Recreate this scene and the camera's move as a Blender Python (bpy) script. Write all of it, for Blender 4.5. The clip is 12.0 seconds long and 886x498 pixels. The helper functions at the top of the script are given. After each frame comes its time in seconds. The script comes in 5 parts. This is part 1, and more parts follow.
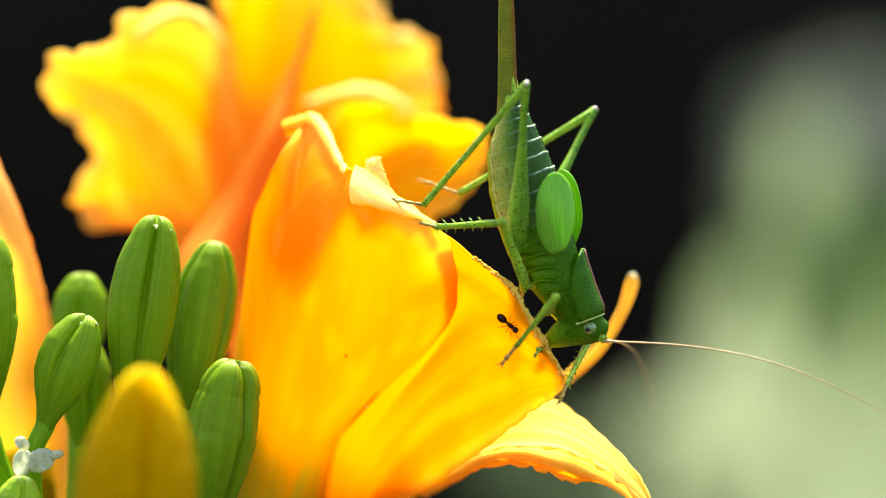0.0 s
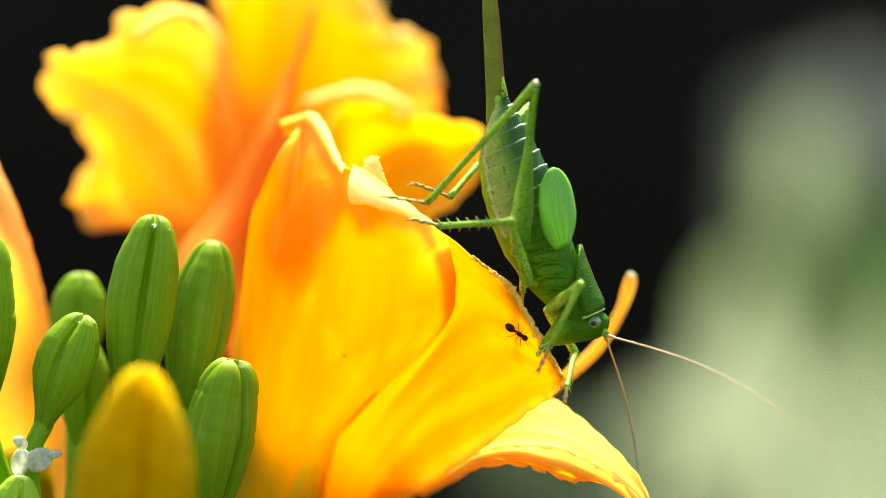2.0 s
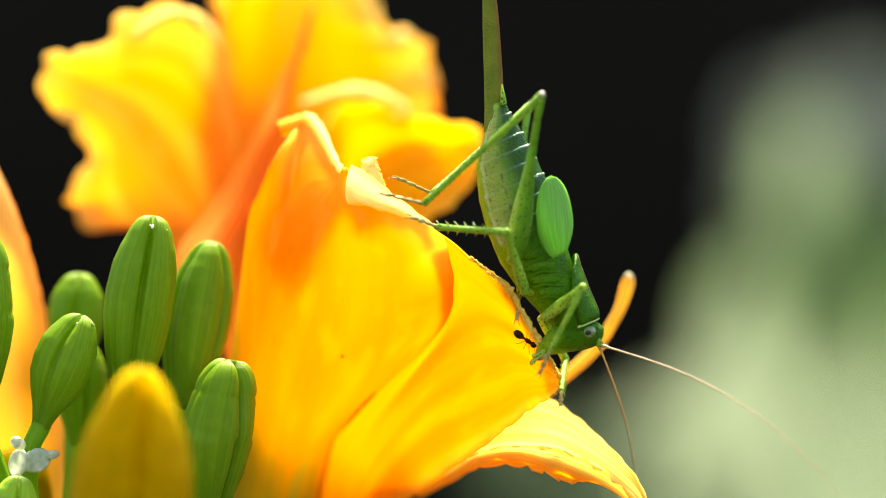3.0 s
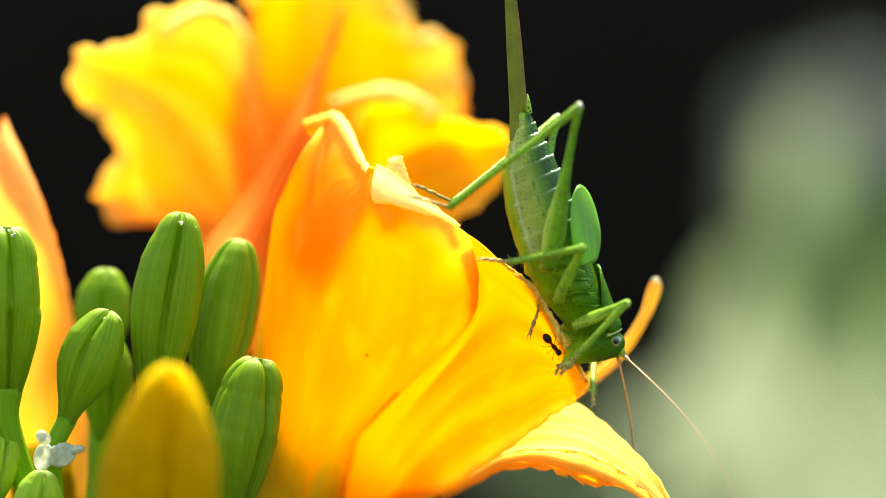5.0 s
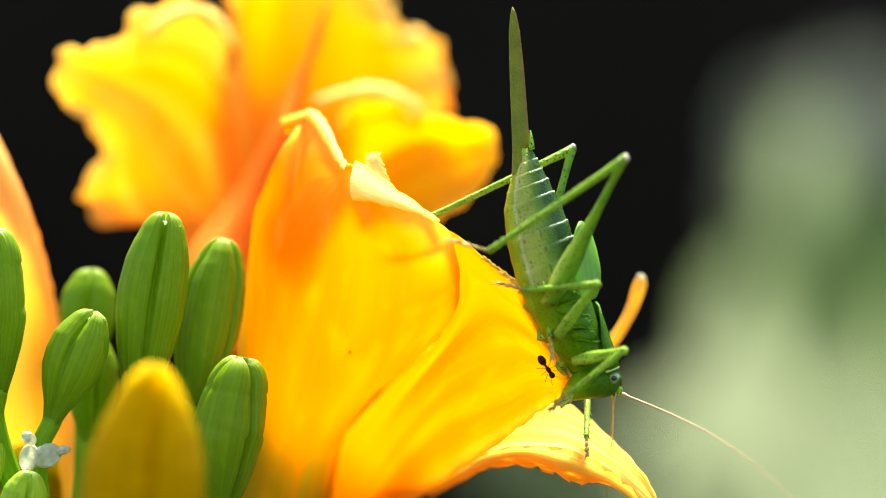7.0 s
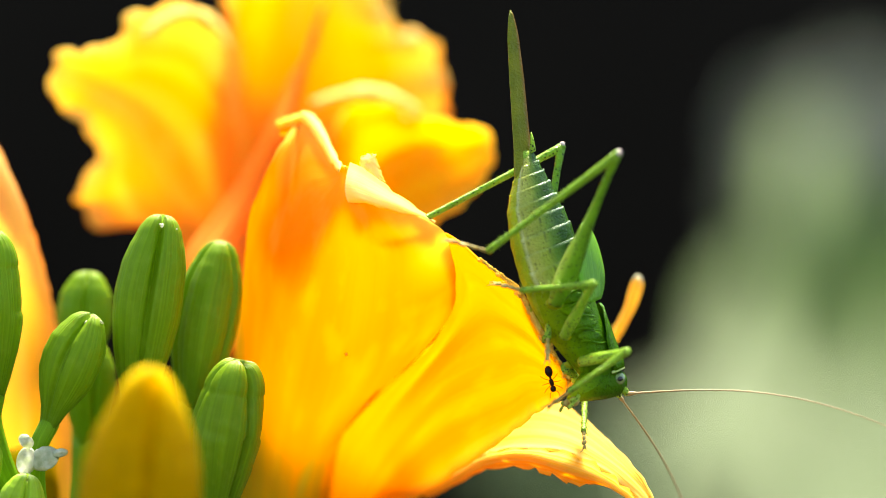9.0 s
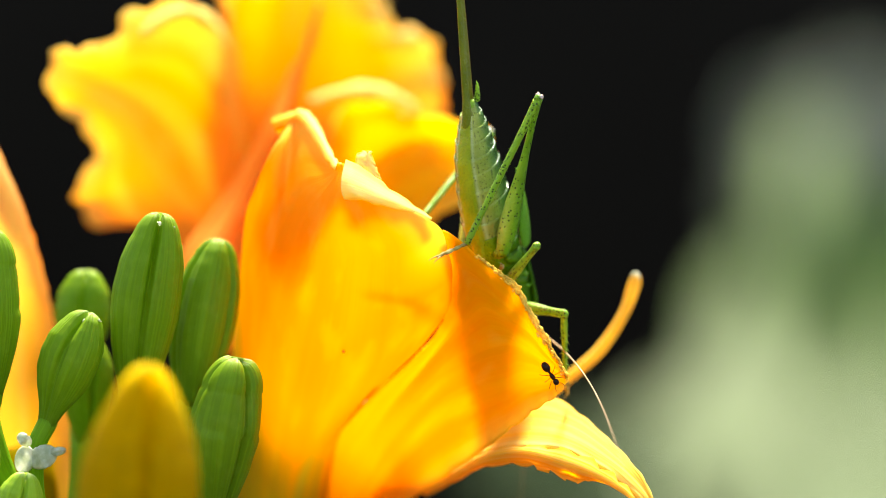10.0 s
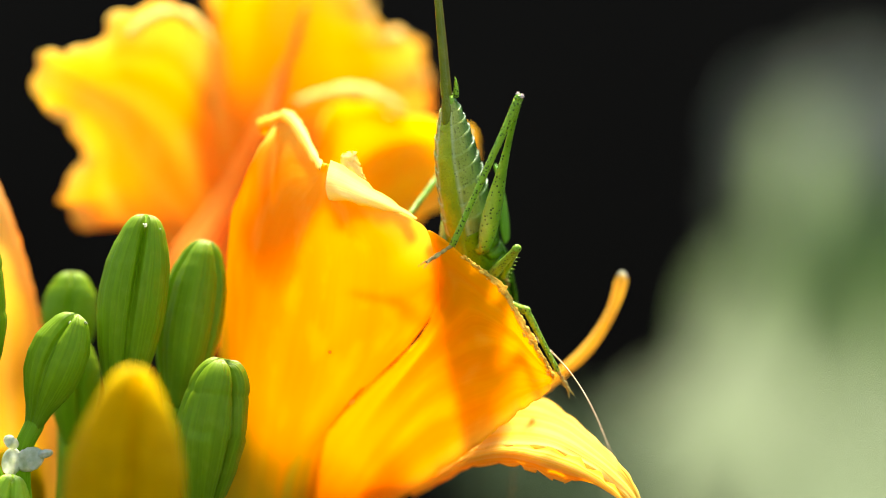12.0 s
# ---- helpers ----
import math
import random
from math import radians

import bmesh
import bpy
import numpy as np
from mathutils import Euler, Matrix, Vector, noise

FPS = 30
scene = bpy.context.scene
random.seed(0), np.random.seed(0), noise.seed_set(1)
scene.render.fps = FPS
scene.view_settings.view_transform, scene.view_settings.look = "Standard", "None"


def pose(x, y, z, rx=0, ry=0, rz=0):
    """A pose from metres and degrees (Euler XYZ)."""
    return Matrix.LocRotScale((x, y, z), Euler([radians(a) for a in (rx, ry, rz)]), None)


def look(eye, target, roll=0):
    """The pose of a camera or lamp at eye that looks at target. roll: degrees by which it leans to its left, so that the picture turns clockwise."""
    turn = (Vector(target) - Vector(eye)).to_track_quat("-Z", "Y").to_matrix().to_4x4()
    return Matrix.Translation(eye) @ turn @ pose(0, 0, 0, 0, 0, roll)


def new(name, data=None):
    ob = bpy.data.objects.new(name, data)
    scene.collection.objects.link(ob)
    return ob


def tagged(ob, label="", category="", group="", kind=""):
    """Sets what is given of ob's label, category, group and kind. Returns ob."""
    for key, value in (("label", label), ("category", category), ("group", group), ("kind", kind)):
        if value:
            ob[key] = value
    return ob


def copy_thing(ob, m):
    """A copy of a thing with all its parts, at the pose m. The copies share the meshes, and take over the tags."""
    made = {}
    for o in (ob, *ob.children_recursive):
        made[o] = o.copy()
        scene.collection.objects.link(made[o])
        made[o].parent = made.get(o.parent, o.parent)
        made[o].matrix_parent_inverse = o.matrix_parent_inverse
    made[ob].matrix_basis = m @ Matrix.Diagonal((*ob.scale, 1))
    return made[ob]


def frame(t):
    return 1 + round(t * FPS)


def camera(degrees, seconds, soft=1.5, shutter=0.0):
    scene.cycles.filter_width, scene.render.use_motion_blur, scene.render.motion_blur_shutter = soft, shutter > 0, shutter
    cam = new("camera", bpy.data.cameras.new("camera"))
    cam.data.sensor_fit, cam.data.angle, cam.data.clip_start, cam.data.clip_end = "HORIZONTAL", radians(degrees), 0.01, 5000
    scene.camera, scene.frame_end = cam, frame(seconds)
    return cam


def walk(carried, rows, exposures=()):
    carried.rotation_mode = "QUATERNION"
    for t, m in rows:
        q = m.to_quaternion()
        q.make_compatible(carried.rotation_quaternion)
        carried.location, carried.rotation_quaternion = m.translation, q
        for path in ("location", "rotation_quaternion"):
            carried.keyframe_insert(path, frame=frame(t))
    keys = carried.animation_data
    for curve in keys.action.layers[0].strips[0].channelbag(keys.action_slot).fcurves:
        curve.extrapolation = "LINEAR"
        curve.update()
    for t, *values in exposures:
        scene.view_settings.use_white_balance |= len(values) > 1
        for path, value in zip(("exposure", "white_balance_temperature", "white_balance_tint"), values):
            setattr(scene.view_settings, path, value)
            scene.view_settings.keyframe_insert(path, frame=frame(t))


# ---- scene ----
# All plan lengths below are millimetres round the flower head, which stands 800 mm over the soil.
EYE = (0.0, -0.525, 0.8)
cam = camera(12.0, 12.0, soft=0.8)
cam.data.dof.use_dof = True
cam.data.dof.focus_distance = 0.5205
cam.data.dof.aperture_fstop = 7.5
walk(cam, [(0.0, look(EYE, (0, 0, 0.8))), (12.0, look(EYE, (0, 0, 0.8)))], exposures=[(0.0, 2.14, 7000, 8), (9.0, 2.14, 7000, 8), (10.6, 2.0, 7000, 8), (12.0, 1.98, 7000, 8)])

# ---- light ----
SUN = Vector((0.08, 0.42, 0.90)).normalized()
world = bpy.data.worlds.new("sky")
scene.world = world
world.use_nodes = True
sky = world.node_tree.nodes.new("ShaderNodeTexSky")
sky.sky_type = "NISHITA"
sky.sun_disc = False
sky.sun_elevation = math.asin(SUN.z)
sky.sun_rotation = math.atan2(SUN.x, SUN.y)
world.node_tree.links.new(sky.outputs[0], world.node_tree.nodes["Background"].inputs[0])
world.node_tree.nodes["Background"].inputs[1].default_value = 0.12
sun = new("sun", bpy.data.lights.new("sun", "SUN"))
sun.data.energy = 5.0
sun.data.angle = radians(9.0)
sun.data.color = (1.0, 0.955, 0.88)
sun.matrix_world = look(tuple(SUN * 5), (0, 0, 0))


# ---- materials ----
def material(name, rough=0.5, spec=0.5):
    m = bpy.data.materials.new(name)
    m.use_nodes = True
    nt = m.node_tree
    b = nt.nodes["Principled BSDF"]
    b.inputs["Roughness"].default_value = rough
    b.inputs["Specular IOR Level"].default_value = spec
    return m, nt, b


def node(nt, kind, **sets):
    n = nt.nodes.new(kind)
    for k, v in sets.items():
        if k in n.inputs:
            n.inputs[k].default_value = v
    return n


def ramp(nt, source, stops):
    r = nt.nodes.new("ShaderNodeValToRGB")
    els = r.color_ramp.elements
    while len(els) < len(stops):
        els.new(0.5)
    for e, (p, c) in zip(els, stops):
        e.position, e.color = p, (*c, 1)
    nt.links.new(source, r.inputs[0])
    return r.outputs[0]


def mix(nt, fac, a, b, blend="MIX"):
    n = nt.nodes.new("ShaderNodeMix")
    n.data_type, n.blend_type = "RGBA", blend
    for slot, v in ((0, fac), (6, a), (7, b)):
        if hasattr(v, "is_output"):
            nt.links.new(v, n.inputs[slot])
        else:
            n.inputs[slot].default_value = v if slot == 0 else (*v, 1)
    return n.outputs[2]


def scaled(nt, source, scale):
    n = nt.nodes.new("ShaderNodeMapping")
    n.inputs["Scale"].default_value = scale
    nt.links.new(source, n.inputs[0])
    return n.outputs[0]


def noise_at(nt, vector, scale, detail=3.0):
    n = node(nt, "ShaderNodeTexNoise", Scale=scale, Detail=detail)
    nt.links.new(vector, n.inputs["Vector"])
    return n.outputs["Fac"]


def bump(nt, b, height, strength, distance):
    n = node(nt, "ShaderNodeBump", Strength=strength, Distance=distance)
    nt.links.new(height, n.inputs["Height"])
    nt.links.new(n.outputs[0], b.inputs["Normal"])
    return n.outputs[0]


def thin(nt, b, colour, share, normal=None):
    """Lets a share of the light through a thin living sheet."""
    t = nt.nodes.new("ShaderNodeBsdfTranslucent")
    nt.links.new(colour, t.inputs[0])
    if normal:
        nt.links.new(normal, t.inputs["Normal"])
    m = nt.nodes.new("ShaderNodeMixShader")
    m.inputs[0].default_value = share
    nt.links.new(b.outputs[0], m.inputs[1])
    nt.links.new(t.outputs[0], m.inputs[2])
    nt.links.new(m.outputs[0], nt.nodes["Material Output"].inputs[0])


def petal_material(name, stops, share=0.66, rim=(0.97, 0.74, 0.13), midrib=0.0, edging=0.75, streak=(0.97, 0.40, 0.01), fade=0.0, rise=(0.25, 0.5), olive=0.0, both=True):
    """Petal skin: orange at the throat (v = 0), yellow at the lip (v = 1), veined along its length."""
    m, nt, b = material(name, 0.6, 0.05)
    uv = nt.nodes.new("ShaderNodeTexCoord").outputs["UV"]
    sep = nt.nodes.new("ShaderNodeSeparateXYZ")
    nt.links.new(uv, sep.inputs[0])
    wob = noise_at(nt, scaled(nt, uv, (3, 2, 1)), 2.0)
    v = nt.nodes.new("ShaderNodeMath")
    v.operation = "MULTIPLY_ADD"
    nt.links.new(wob, v.inputs[0])
    v.inputs[1].default_value = 0.22
    nt.links.new(sep.outputs[1], v.inputs[2])
    base = ramp(nt, v.outputs[0], stops)
    veins = noise_at(nt, scaled(nt, uv, (24, 1.1, 1)), 1.0, 3.0)
    vein_c = ramp(nt, veins, [(0.35, (0.80, 0.70, 0.55)), (0.6, (1, 1, 1))])
    deep = ramp(nt, sep.outputs[1], [(fade - 0.2, (0.2, 0.2, 0.2)), (fade, (0.03, 0.03, 0.03))]) if fade else 0.2
    col = mix(nt, deep, base, vein_c, "MULTIPLY")
    streaks = ramp(nt, noise_at(nt, scaled(nt, uv, (7, 0.5, 1)), 1.3, 2.0), [(0.40, (0, 0, 0)), (0.62, (0.55, 0.55, 0.55))])
    if fade:
        streaks = mix(nt, 1.0, streaks, ramp(nt, sep.outputs[1], [(fade - 0.2, (1, 1, 1)), (fade, (0, 0, 0))]), "MULTIPLY")
    col = mix(nt, streaks, col, streak)
    blotch = noise_at(nt, scaled(nt, uv, (5, 5, 1)), 1.5)
    col = mix(nt, ramp(nt, blotch, [(0.52, (0, 0, 0)), (0.85, (0.35, 0.35, 0.35))]), col, rim)
    edge = nt.nodes.new("ShaderNodeMath")
    edge.operation = "MULTIPLY_ADD"
    nt.links.new(sep.outputs[0], edge.inputs[0])
    edge.inputs[1].default_value, edge.inputs[2].default_value = 2.0, -1.0
    away = nt.nodes.new("ShaderNodeMath")
    away.operation = "ABSOLUTE"
    nt.links.new(edge.outputs[0], away.inputs[0])
    if midrib:
        band = mix(nt, 1.0, ramp(nt, away.outputs[0], [(0.0, (midrib, midrib, midrib)), (0.45, (0, 0, 0))]), ramp(nt, sep.outputs[1], [(0.45, (1, 1, 1)), (0.78, (0, 0, 0))]), "MULTIPLY")
        col = mix(nt, band, col, (0.95, 0.33, 0.025))
    if olive:
        green = mix(nt, 1.0, ramp(nt, sep.outputs[0], [(0.1, (olive, olive, olive)), (0.85, (0, 0, 0))]), ramp(nt, sep.outputs[1], [(0.08, (1, 1, 1)), (0.30, (0, 0, 0))]), "MULTIPLY")
        col = mix(nt, green, col, (0.38, 0.32, 0.03))
    margin = mix(nt, 1.0, ramp(nt, away.outputs[0] if both else edge.outputs[0], [(0.72, (0, 0, 0)), (1.0, (edging, edging, edging))]), ramp(nt, sep.outputs[1], [(rise[0], (0, 0, 0)), (rise[1], (1, 1, 1))]), "MULTIPLY")
    col = mix(nt, margin, col, rim)
    nt.links.new(col, b.inputs["Base Color"])
    nrm = bump(nt, b, veins, 0.22, 0.0006)
    thin(nt, b, col, share, nrm)
    return m


YEL = [(0.0, (0.36, 0.32, 0.03)), (0.21, (0.40, 0.34, 0.03)), (0.35, (0.84, 0.43, 0.012)), (0.44, (0.97, 0.39, 0.005)), (0.60, (0.98, 0.43, 0.006)), (0.93, (0.98, 0.56, 0.02)), (1.0, (0.98, 0.88, 0.36))]
THROAT = [(0.0, (0.94, 0.32, 0.02)), (0.38, (0.95, 0.37, 0.02)), (0.55, (0.97, 0.50, 0.025)), (0.80, (0.98, 0.57, 0.04)), (1.0, (0.98, 0.78, 0.26))]
LEMON = [(0.0, (0.72, 0.50, 0.03)), (0.18, (0.95, 0.52, 0.012)), (0.3, (0.98, 0.56, 0.012)), (0.6, (0.98, 0.62, 0.016)), (0.93, (0.98, 0.66, 0.05)), (1.0, (0.98, 0.86, 0.36))]
petal_front = petal_material("petal_front", YEL, 0.68, edging=0.9, streak=(0.98, 0.37, 0.004), fade=0.6, rise=(0.40, 0.50), olive=0.9)
petal_back = petal_material("petal_back", THROAT, 0.58, (0.98, 0.80, 0.26), 0.30, streak=(0.98, 0.70, 0.10))
petal_deep = petal_material("petal_deep", [(0.0, (0.93, 0.28, 0.02)), (0.36, (0.94, 0.32, 0.02)), (0.50, (0.97, 0.44, 0.025)), (0.66, (0.98, 0.57, 0.035)), (1.0, (0.98, 0.76, 0.22))], 0.58, (0.98, 0.80, 0.26), 0.75, streak=(0.97, 0.48, 0.03))
petal_lemon = petal_material("petal_lemon", LEMON, 0.68, edging=0.4, streak=(0.98, 0.48, 0.008))
petal_light = petal_material("petal_light", [(0.0, (0.72, 0.50, 0.03)), (0.18, (0.95, 0.54, 0.012)), (0.35, (0.98, 0.58, 0.02)), (0.6, (0.98, 0.66, 0.05)), (0.85, (0.98, 0.67, 0.06)), (1.0, (0.98, 0.60, 0.04))], 0.6, (0.98, 0.80, 0.28), edging=0.5, streak=(0.98, 0.80, 0.26))
petal_gold = petal_material("petal_gold", [(0.0, (0.84, 0.48, 0.02)), (0.16, (0.96, 0.47, 0.012)), (0.36, (0.98, 0.50, 0.008)), (0.66, (0.98, 0.54, 0.01)), (0.93, (0.98, 0.64, 0.04)), (1.0, (0.98, 0.86, 0.36))], 0.68, (0.98, 0.76, 0.12), edging=0.6, streak=(0.98, 0.42, 0.005), rise=(0.04, 0.2), both=False)
crumb_skin = petal_material("crumb_skin", [(0.0, (0.98, 0.74, 0.10)), (1.0, (0.98, 0.78, 0.16))], 0.35, (0.98, 0.82, 0.25))


def plain(name, a, c, scale, rough=0.5, rise=0.3, spec=0.4):
    m, nt, b = material(name, rough, spec)
    ob = nt.nodes.new("ShaderNodeTexCoord").outputs["Object"]
    f = noise_at(nt, ob, scale, 5.0)
    nt.links.new(ramp(nt, f, [(0.3, a), (0.7, c)]), b.inputs["Base Color"])
    bump(nt, b, f, rise, 0.3 / scale)
    return m


def stem_material(name, low, high, tip, share=0.0, turn=0.85, top=1.0, dust=(0.70, 0.76, 0.60), lit_arch=0.0):
    """Bud and stem skin with fine lengthwise ribs; v runs from base to tip. A sunlit tip above a shaded front can be
    painted in.
    """
    m, nt, b = material(name, 0.45, 0.03 if lit_arch else 0.14)
    uv = nt.nodes.new("ShaderNodeTexCoord").outputs["UV"]
    sep = nt.nodes.new("ShaderNodeSeparateXYZ")
    nt.links.new(uv, sep.inputs[0])
    along_bud = sep.outputs[1]
    # painted light: the bright tip reaches down both flanks round an olive shaded front
    if lit_arch:
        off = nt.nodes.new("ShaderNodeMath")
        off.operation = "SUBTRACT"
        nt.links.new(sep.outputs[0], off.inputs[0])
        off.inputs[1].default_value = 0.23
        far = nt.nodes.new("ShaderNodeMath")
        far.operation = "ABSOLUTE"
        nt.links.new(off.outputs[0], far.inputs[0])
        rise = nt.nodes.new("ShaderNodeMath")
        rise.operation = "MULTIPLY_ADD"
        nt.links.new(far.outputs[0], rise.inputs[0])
        rise.inputs[1].default_value = lit_arch
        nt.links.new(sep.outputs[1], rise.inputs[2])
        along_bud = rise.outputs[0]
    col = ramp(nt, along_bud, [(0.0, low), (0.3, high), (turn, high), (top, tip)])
    ribs = noise_at(nt, scaled(nt, uv, (70, 0.7, 1)), 1.0, 4.0)
    col = mix(nt, 0.38, col, ramp(nt, ribs, [(0.38, (0.42, 0.52, 0.30)), (0.62, (1, 1, 1))]), "MULTIPLY")
    spots = noise_at(nt, scaled(nt, uv, (9, 6, 1)), 2.0)
    col = mix(nt, ramp(nt, spots, [(0.5, (0, 0, 0)), (0.85, (0.22, 0.22, 0.22))]), col, tip)
    frost = mix(nt, 1.0, ramp(nt, sep.outputs[1], [(0.90, (0, 0, 0)), (0.98, (1, 1, 1))]), ramp(nt, noise_at(nt, scaled(nt, uv, (14, 30, 1)), 2.0), [(0.52, (0, 0, 0)), (0.62, (0.7, 0.7, 0.7))]), "MULTIPLY")
    col = mix(nt, frost, col, dust)
    nt.links.new(col, b.inputs["Base Color"])
    nrm = bump(nt, b, ribs, 0.5, 0.0005)
    if share:
        thin(nt, b, col, share, nrm)
    return m


petal_throat = petal_material("petal_throat", [(0.0, (0.97, 0.47, 0.09)), (0.5, (0.97, 0.44, 0.05)), (1.0, (0.98, 0.48, 0.03))], 0.7, (0.97, 0.44, 0.06), streak=(0.95, 0.32, 0.02))
petal_cream = petal_material("petal_cream", [(0.0, (0.66, 0.48, 0.03)), (0.35, (0.97, 0.66, 0.12)), (0.70, (0.98, 0.72, 0.26)), (1.0, (0.97, 0.56, 0.14))], 0.72, (0.97, 0.44, 0.05), edging=0.9, streak=(0.98, 0.66, 0.22))
bud_green = stem_material("bud_green", (0.16, 0.29, 0.007), (0.22, 0.36, 0.009), (0.42, 0.54, 0.06), 0.40)
bud_young = stem_material("bud_young", (0.32, 0.48, 0.02), (0.38, 0.56, 0.03), (0.52, 0.62, 0.18), 0.3)
# yellow-olive bud skin, with the shaded front and sunlit cap put into the colour
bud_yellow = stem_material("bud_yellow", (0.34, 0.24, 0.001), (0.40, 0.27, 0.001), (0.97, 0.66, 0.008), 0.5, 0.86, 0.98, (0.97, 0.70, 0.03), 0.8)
stem_green = stem_material("stem_green", (0.22, 0.40, 0.012), (0.20, 0.40, 0.010), (0.17, 0.34, 0.010), 0.3)
membrane, nt, b = material("membrane", 0.35, 0.6)
b.inputs["Base Color"].default_value = (0.82, 0.83, 0.76, 1)
tex = nt.nodes.new("ShaderNodeTexCoord").outputs["Object"]
fold = noise_at(nt, tex, 900.0)
col = ramp(nt, fold, [(0.3, (0.50, 0.55, 0.30)), (0.7, (0.86, 0.86, 0.74))])
nt.links.new(col, b.inputs["Base Color"])
thin(nt, b, col, 0.6, bump(nt, b, fold, 0.5, 0.0004))


def insect_material(name, bands, low, high, speck=0.8, gloss=0.36, share=0.0, density=1500.0, rims=0.0, around=False, spec=0.18, dot=(0.20, 0.32), marks=()):
    """Insect skin: colour bands from belly to back, dotted with small dark pits; rims pale at the segment edges."""
    m, nt, b = material(name, gloss * 0.8, spec)
    tc = nt.nodes.new("ShaderNodeTexCoord")
    ob = tc.outputs["Object"]
    sep = nt.nodes.new("ShaderNodeSeparateXYZ")
    nt.links.new(ob, sep.inputs[0])
    mottle = noise_at(nt, ob, 420.0)
    r = nt.nodes.new("ShaderNodeMapRange")
    nt.links.new(sep.outputs[2], r.inputs[0])
    r.inputs[1].default_value, r.inputs[2].default_value = low, high
    level = r.outputs[0]
    if around:
        uv = nt.nodes.new("ShaderNodeSeparateXYZ")
        nt.links.new(tc.outputs["UV"], uv.inputs[0])
        turn = nt.nodes.new("ShaderNodeMath")
        turn.operation = "MULTIPLY_ADD"
        nt.links.new(uv.outputs[0], turn.inputs[0])
        turn.inputs[1].default_value, turn.inputs[2].default_value = 2.0, -1.0
        lift = nt.nodes.new("ShaderNodeMath")
        lift.operation = "ABSOLUTE"
        nt.links.new(turn.outputs[0], lift.inputs[0])
        level = lift.outputs[0]
    col = ramp(nt, level, bands)
    col = mix(nt, 0.6, col, ramp(nt, mottle, [(0.3, (0.45, 0.58, 0.35)), (0.7, (1, 1, 1))]), "MULTIPLY")
    cells = node(nt, "ShaderNodeTexVoronoi", Scale=density)
    nt.links.new(ob, cells.inputs["Vector"])
    dots = ramp(nt, cells.outputs["Distance"], [(dot[0], (speck, speck, speck)), (dot[1], (0, 0, 0))])
    col = mix(nt, dots, col, (0.030, 0.040, 0.010))
    for place in marks:
        line = ramp(nt, level, [(place - 0.02, (0, 0, 0)), (place, (1, 1, 1)), (place + 0.02, (0, 0, 0))])
        broken = ramp(nt, noise_at(nt, ob, 900.0), [(0.48, (0, 0, 0)), (0.60, (0.8, 0.8, 0.8))])
        col = mix(nt, mix(nt, 1.0, line, broken, "MULTIPLY"), col, (0.09, 0.11, 0.03))
    if rims:
        edge = ramp(nt, uv.outputs[1], [(0.72, (0, 0, 0)), (0.80, (rims, rims, rims)), (0.88, (rims, rims, rims)), (0.92, (0, 0, 0))])
        upper = ramp(nt, level, [(0.40, (0, 0, 0)), (0.55, (1, 1, 1))])
        col = mix(nt, mix(nt, 1.0, edge, upper, "MULTIPLY"), col, (0.62, 0.68, 0.55))
    nt.links.new(col, b.inputs["Base Color"])
    grain = mix(nt, 0.6, mottle, noise_at(nt, ob, 3200.0))
    grain = mix(nt, dots, grain, (0, 0, 0))
    nrm = bump(nt, b, grain, 0.7, 0.0005)
    if share:
        thin(nt, b, col, share, nrm)
    return m


skin = insect_material("skin", [(0.0, (0.50, 0.54, 0.012)), (0.12, (0.60, 0.60, 0.03)), (0.16, (0.86, 0.82, 0.34)), (0.20, (0.72, 0.68, 0.14)), (0.36, (0.48, 0.52, 0.08)), (0.46, (0.20, 0.33, 0.04)), (0.58, (0.065, 0.155, 0.022)), (1.0, (0.05, 0.135, 0.015))],
                       -0.0042, 0.0062, 0.36, 0.24, 0.42, 1900.0, 0.12, True, 0.24, (0.17, 0.27), (0.22, 0.40))
belly_skin = insect_material("belly_skin", [(0.0, (0.58, 0.60, 0.015)), (1.0, (0.62, 0.60, 0.03))], -0.004, 0.002, 0.15, 0.4, 0.4, 2600.0)
shell = insect_material("shell", [(0.0, (0.52, 0.56, 0.008)), (0.25, (0.22, 0.38, 0.004)), (0.45, (0.09, 0.23, 0.003)), (1.0, (0.05, 0.165, 0.002))], -0.0035, 0.006, 0.45, 0.33, 0.34, 2400.0, spec=0.1)
leg_skin = insect_material("leg_skin", [(0.0, (0.48, 0.66, 0.07)), (0.5, (0.30, 0.50, 0.03)), (1.0, (0.40, 0.60, 0.05))], -0.0008, 0.0008, 0.92, 0.36, 0.25, 2600.0, dot=(0.24, 0.34))
femur_skin = insect_material("femur_skin", [(0.0, (0.66, 0.78, 0.16)), (0.20, (0.48, 0.64, 0.06)), (0.36, (0.24, 0.44, 0.025)), (0.60, (0.16, 0.34, 0.016)), (0.82, (0.12, 0.27, 0.012)), (1.0, (0.16, 0.34, 0.02))], -0.0016, 0.0016, 0.85, 0.36, 0.2, 2100.0, dot=(0.20, 0.30))
blade_skin = insect_material("blade_skin", [(0.0, (0.24, 0.25, 0.010)), (0.60, (0.22, 0.22, 0.010)), (0.80, (0.24, 0.13, 0.010)), (1.0, (0.26, 0.09, 0.012))], 0.002, 0.011, 0.0, 0.4, 0.25, 2400.0, 0.0, True)
wing_skin, nt, b = material("wing_skin", 0.3, 0.45)
uv = nt.nodes.new("ShaderNodeTexCoord").outputs["UV"]
veins = noise_at(nt, scaled(nt, uv, (26, 1.4, 1)), 1.0, 3.0)
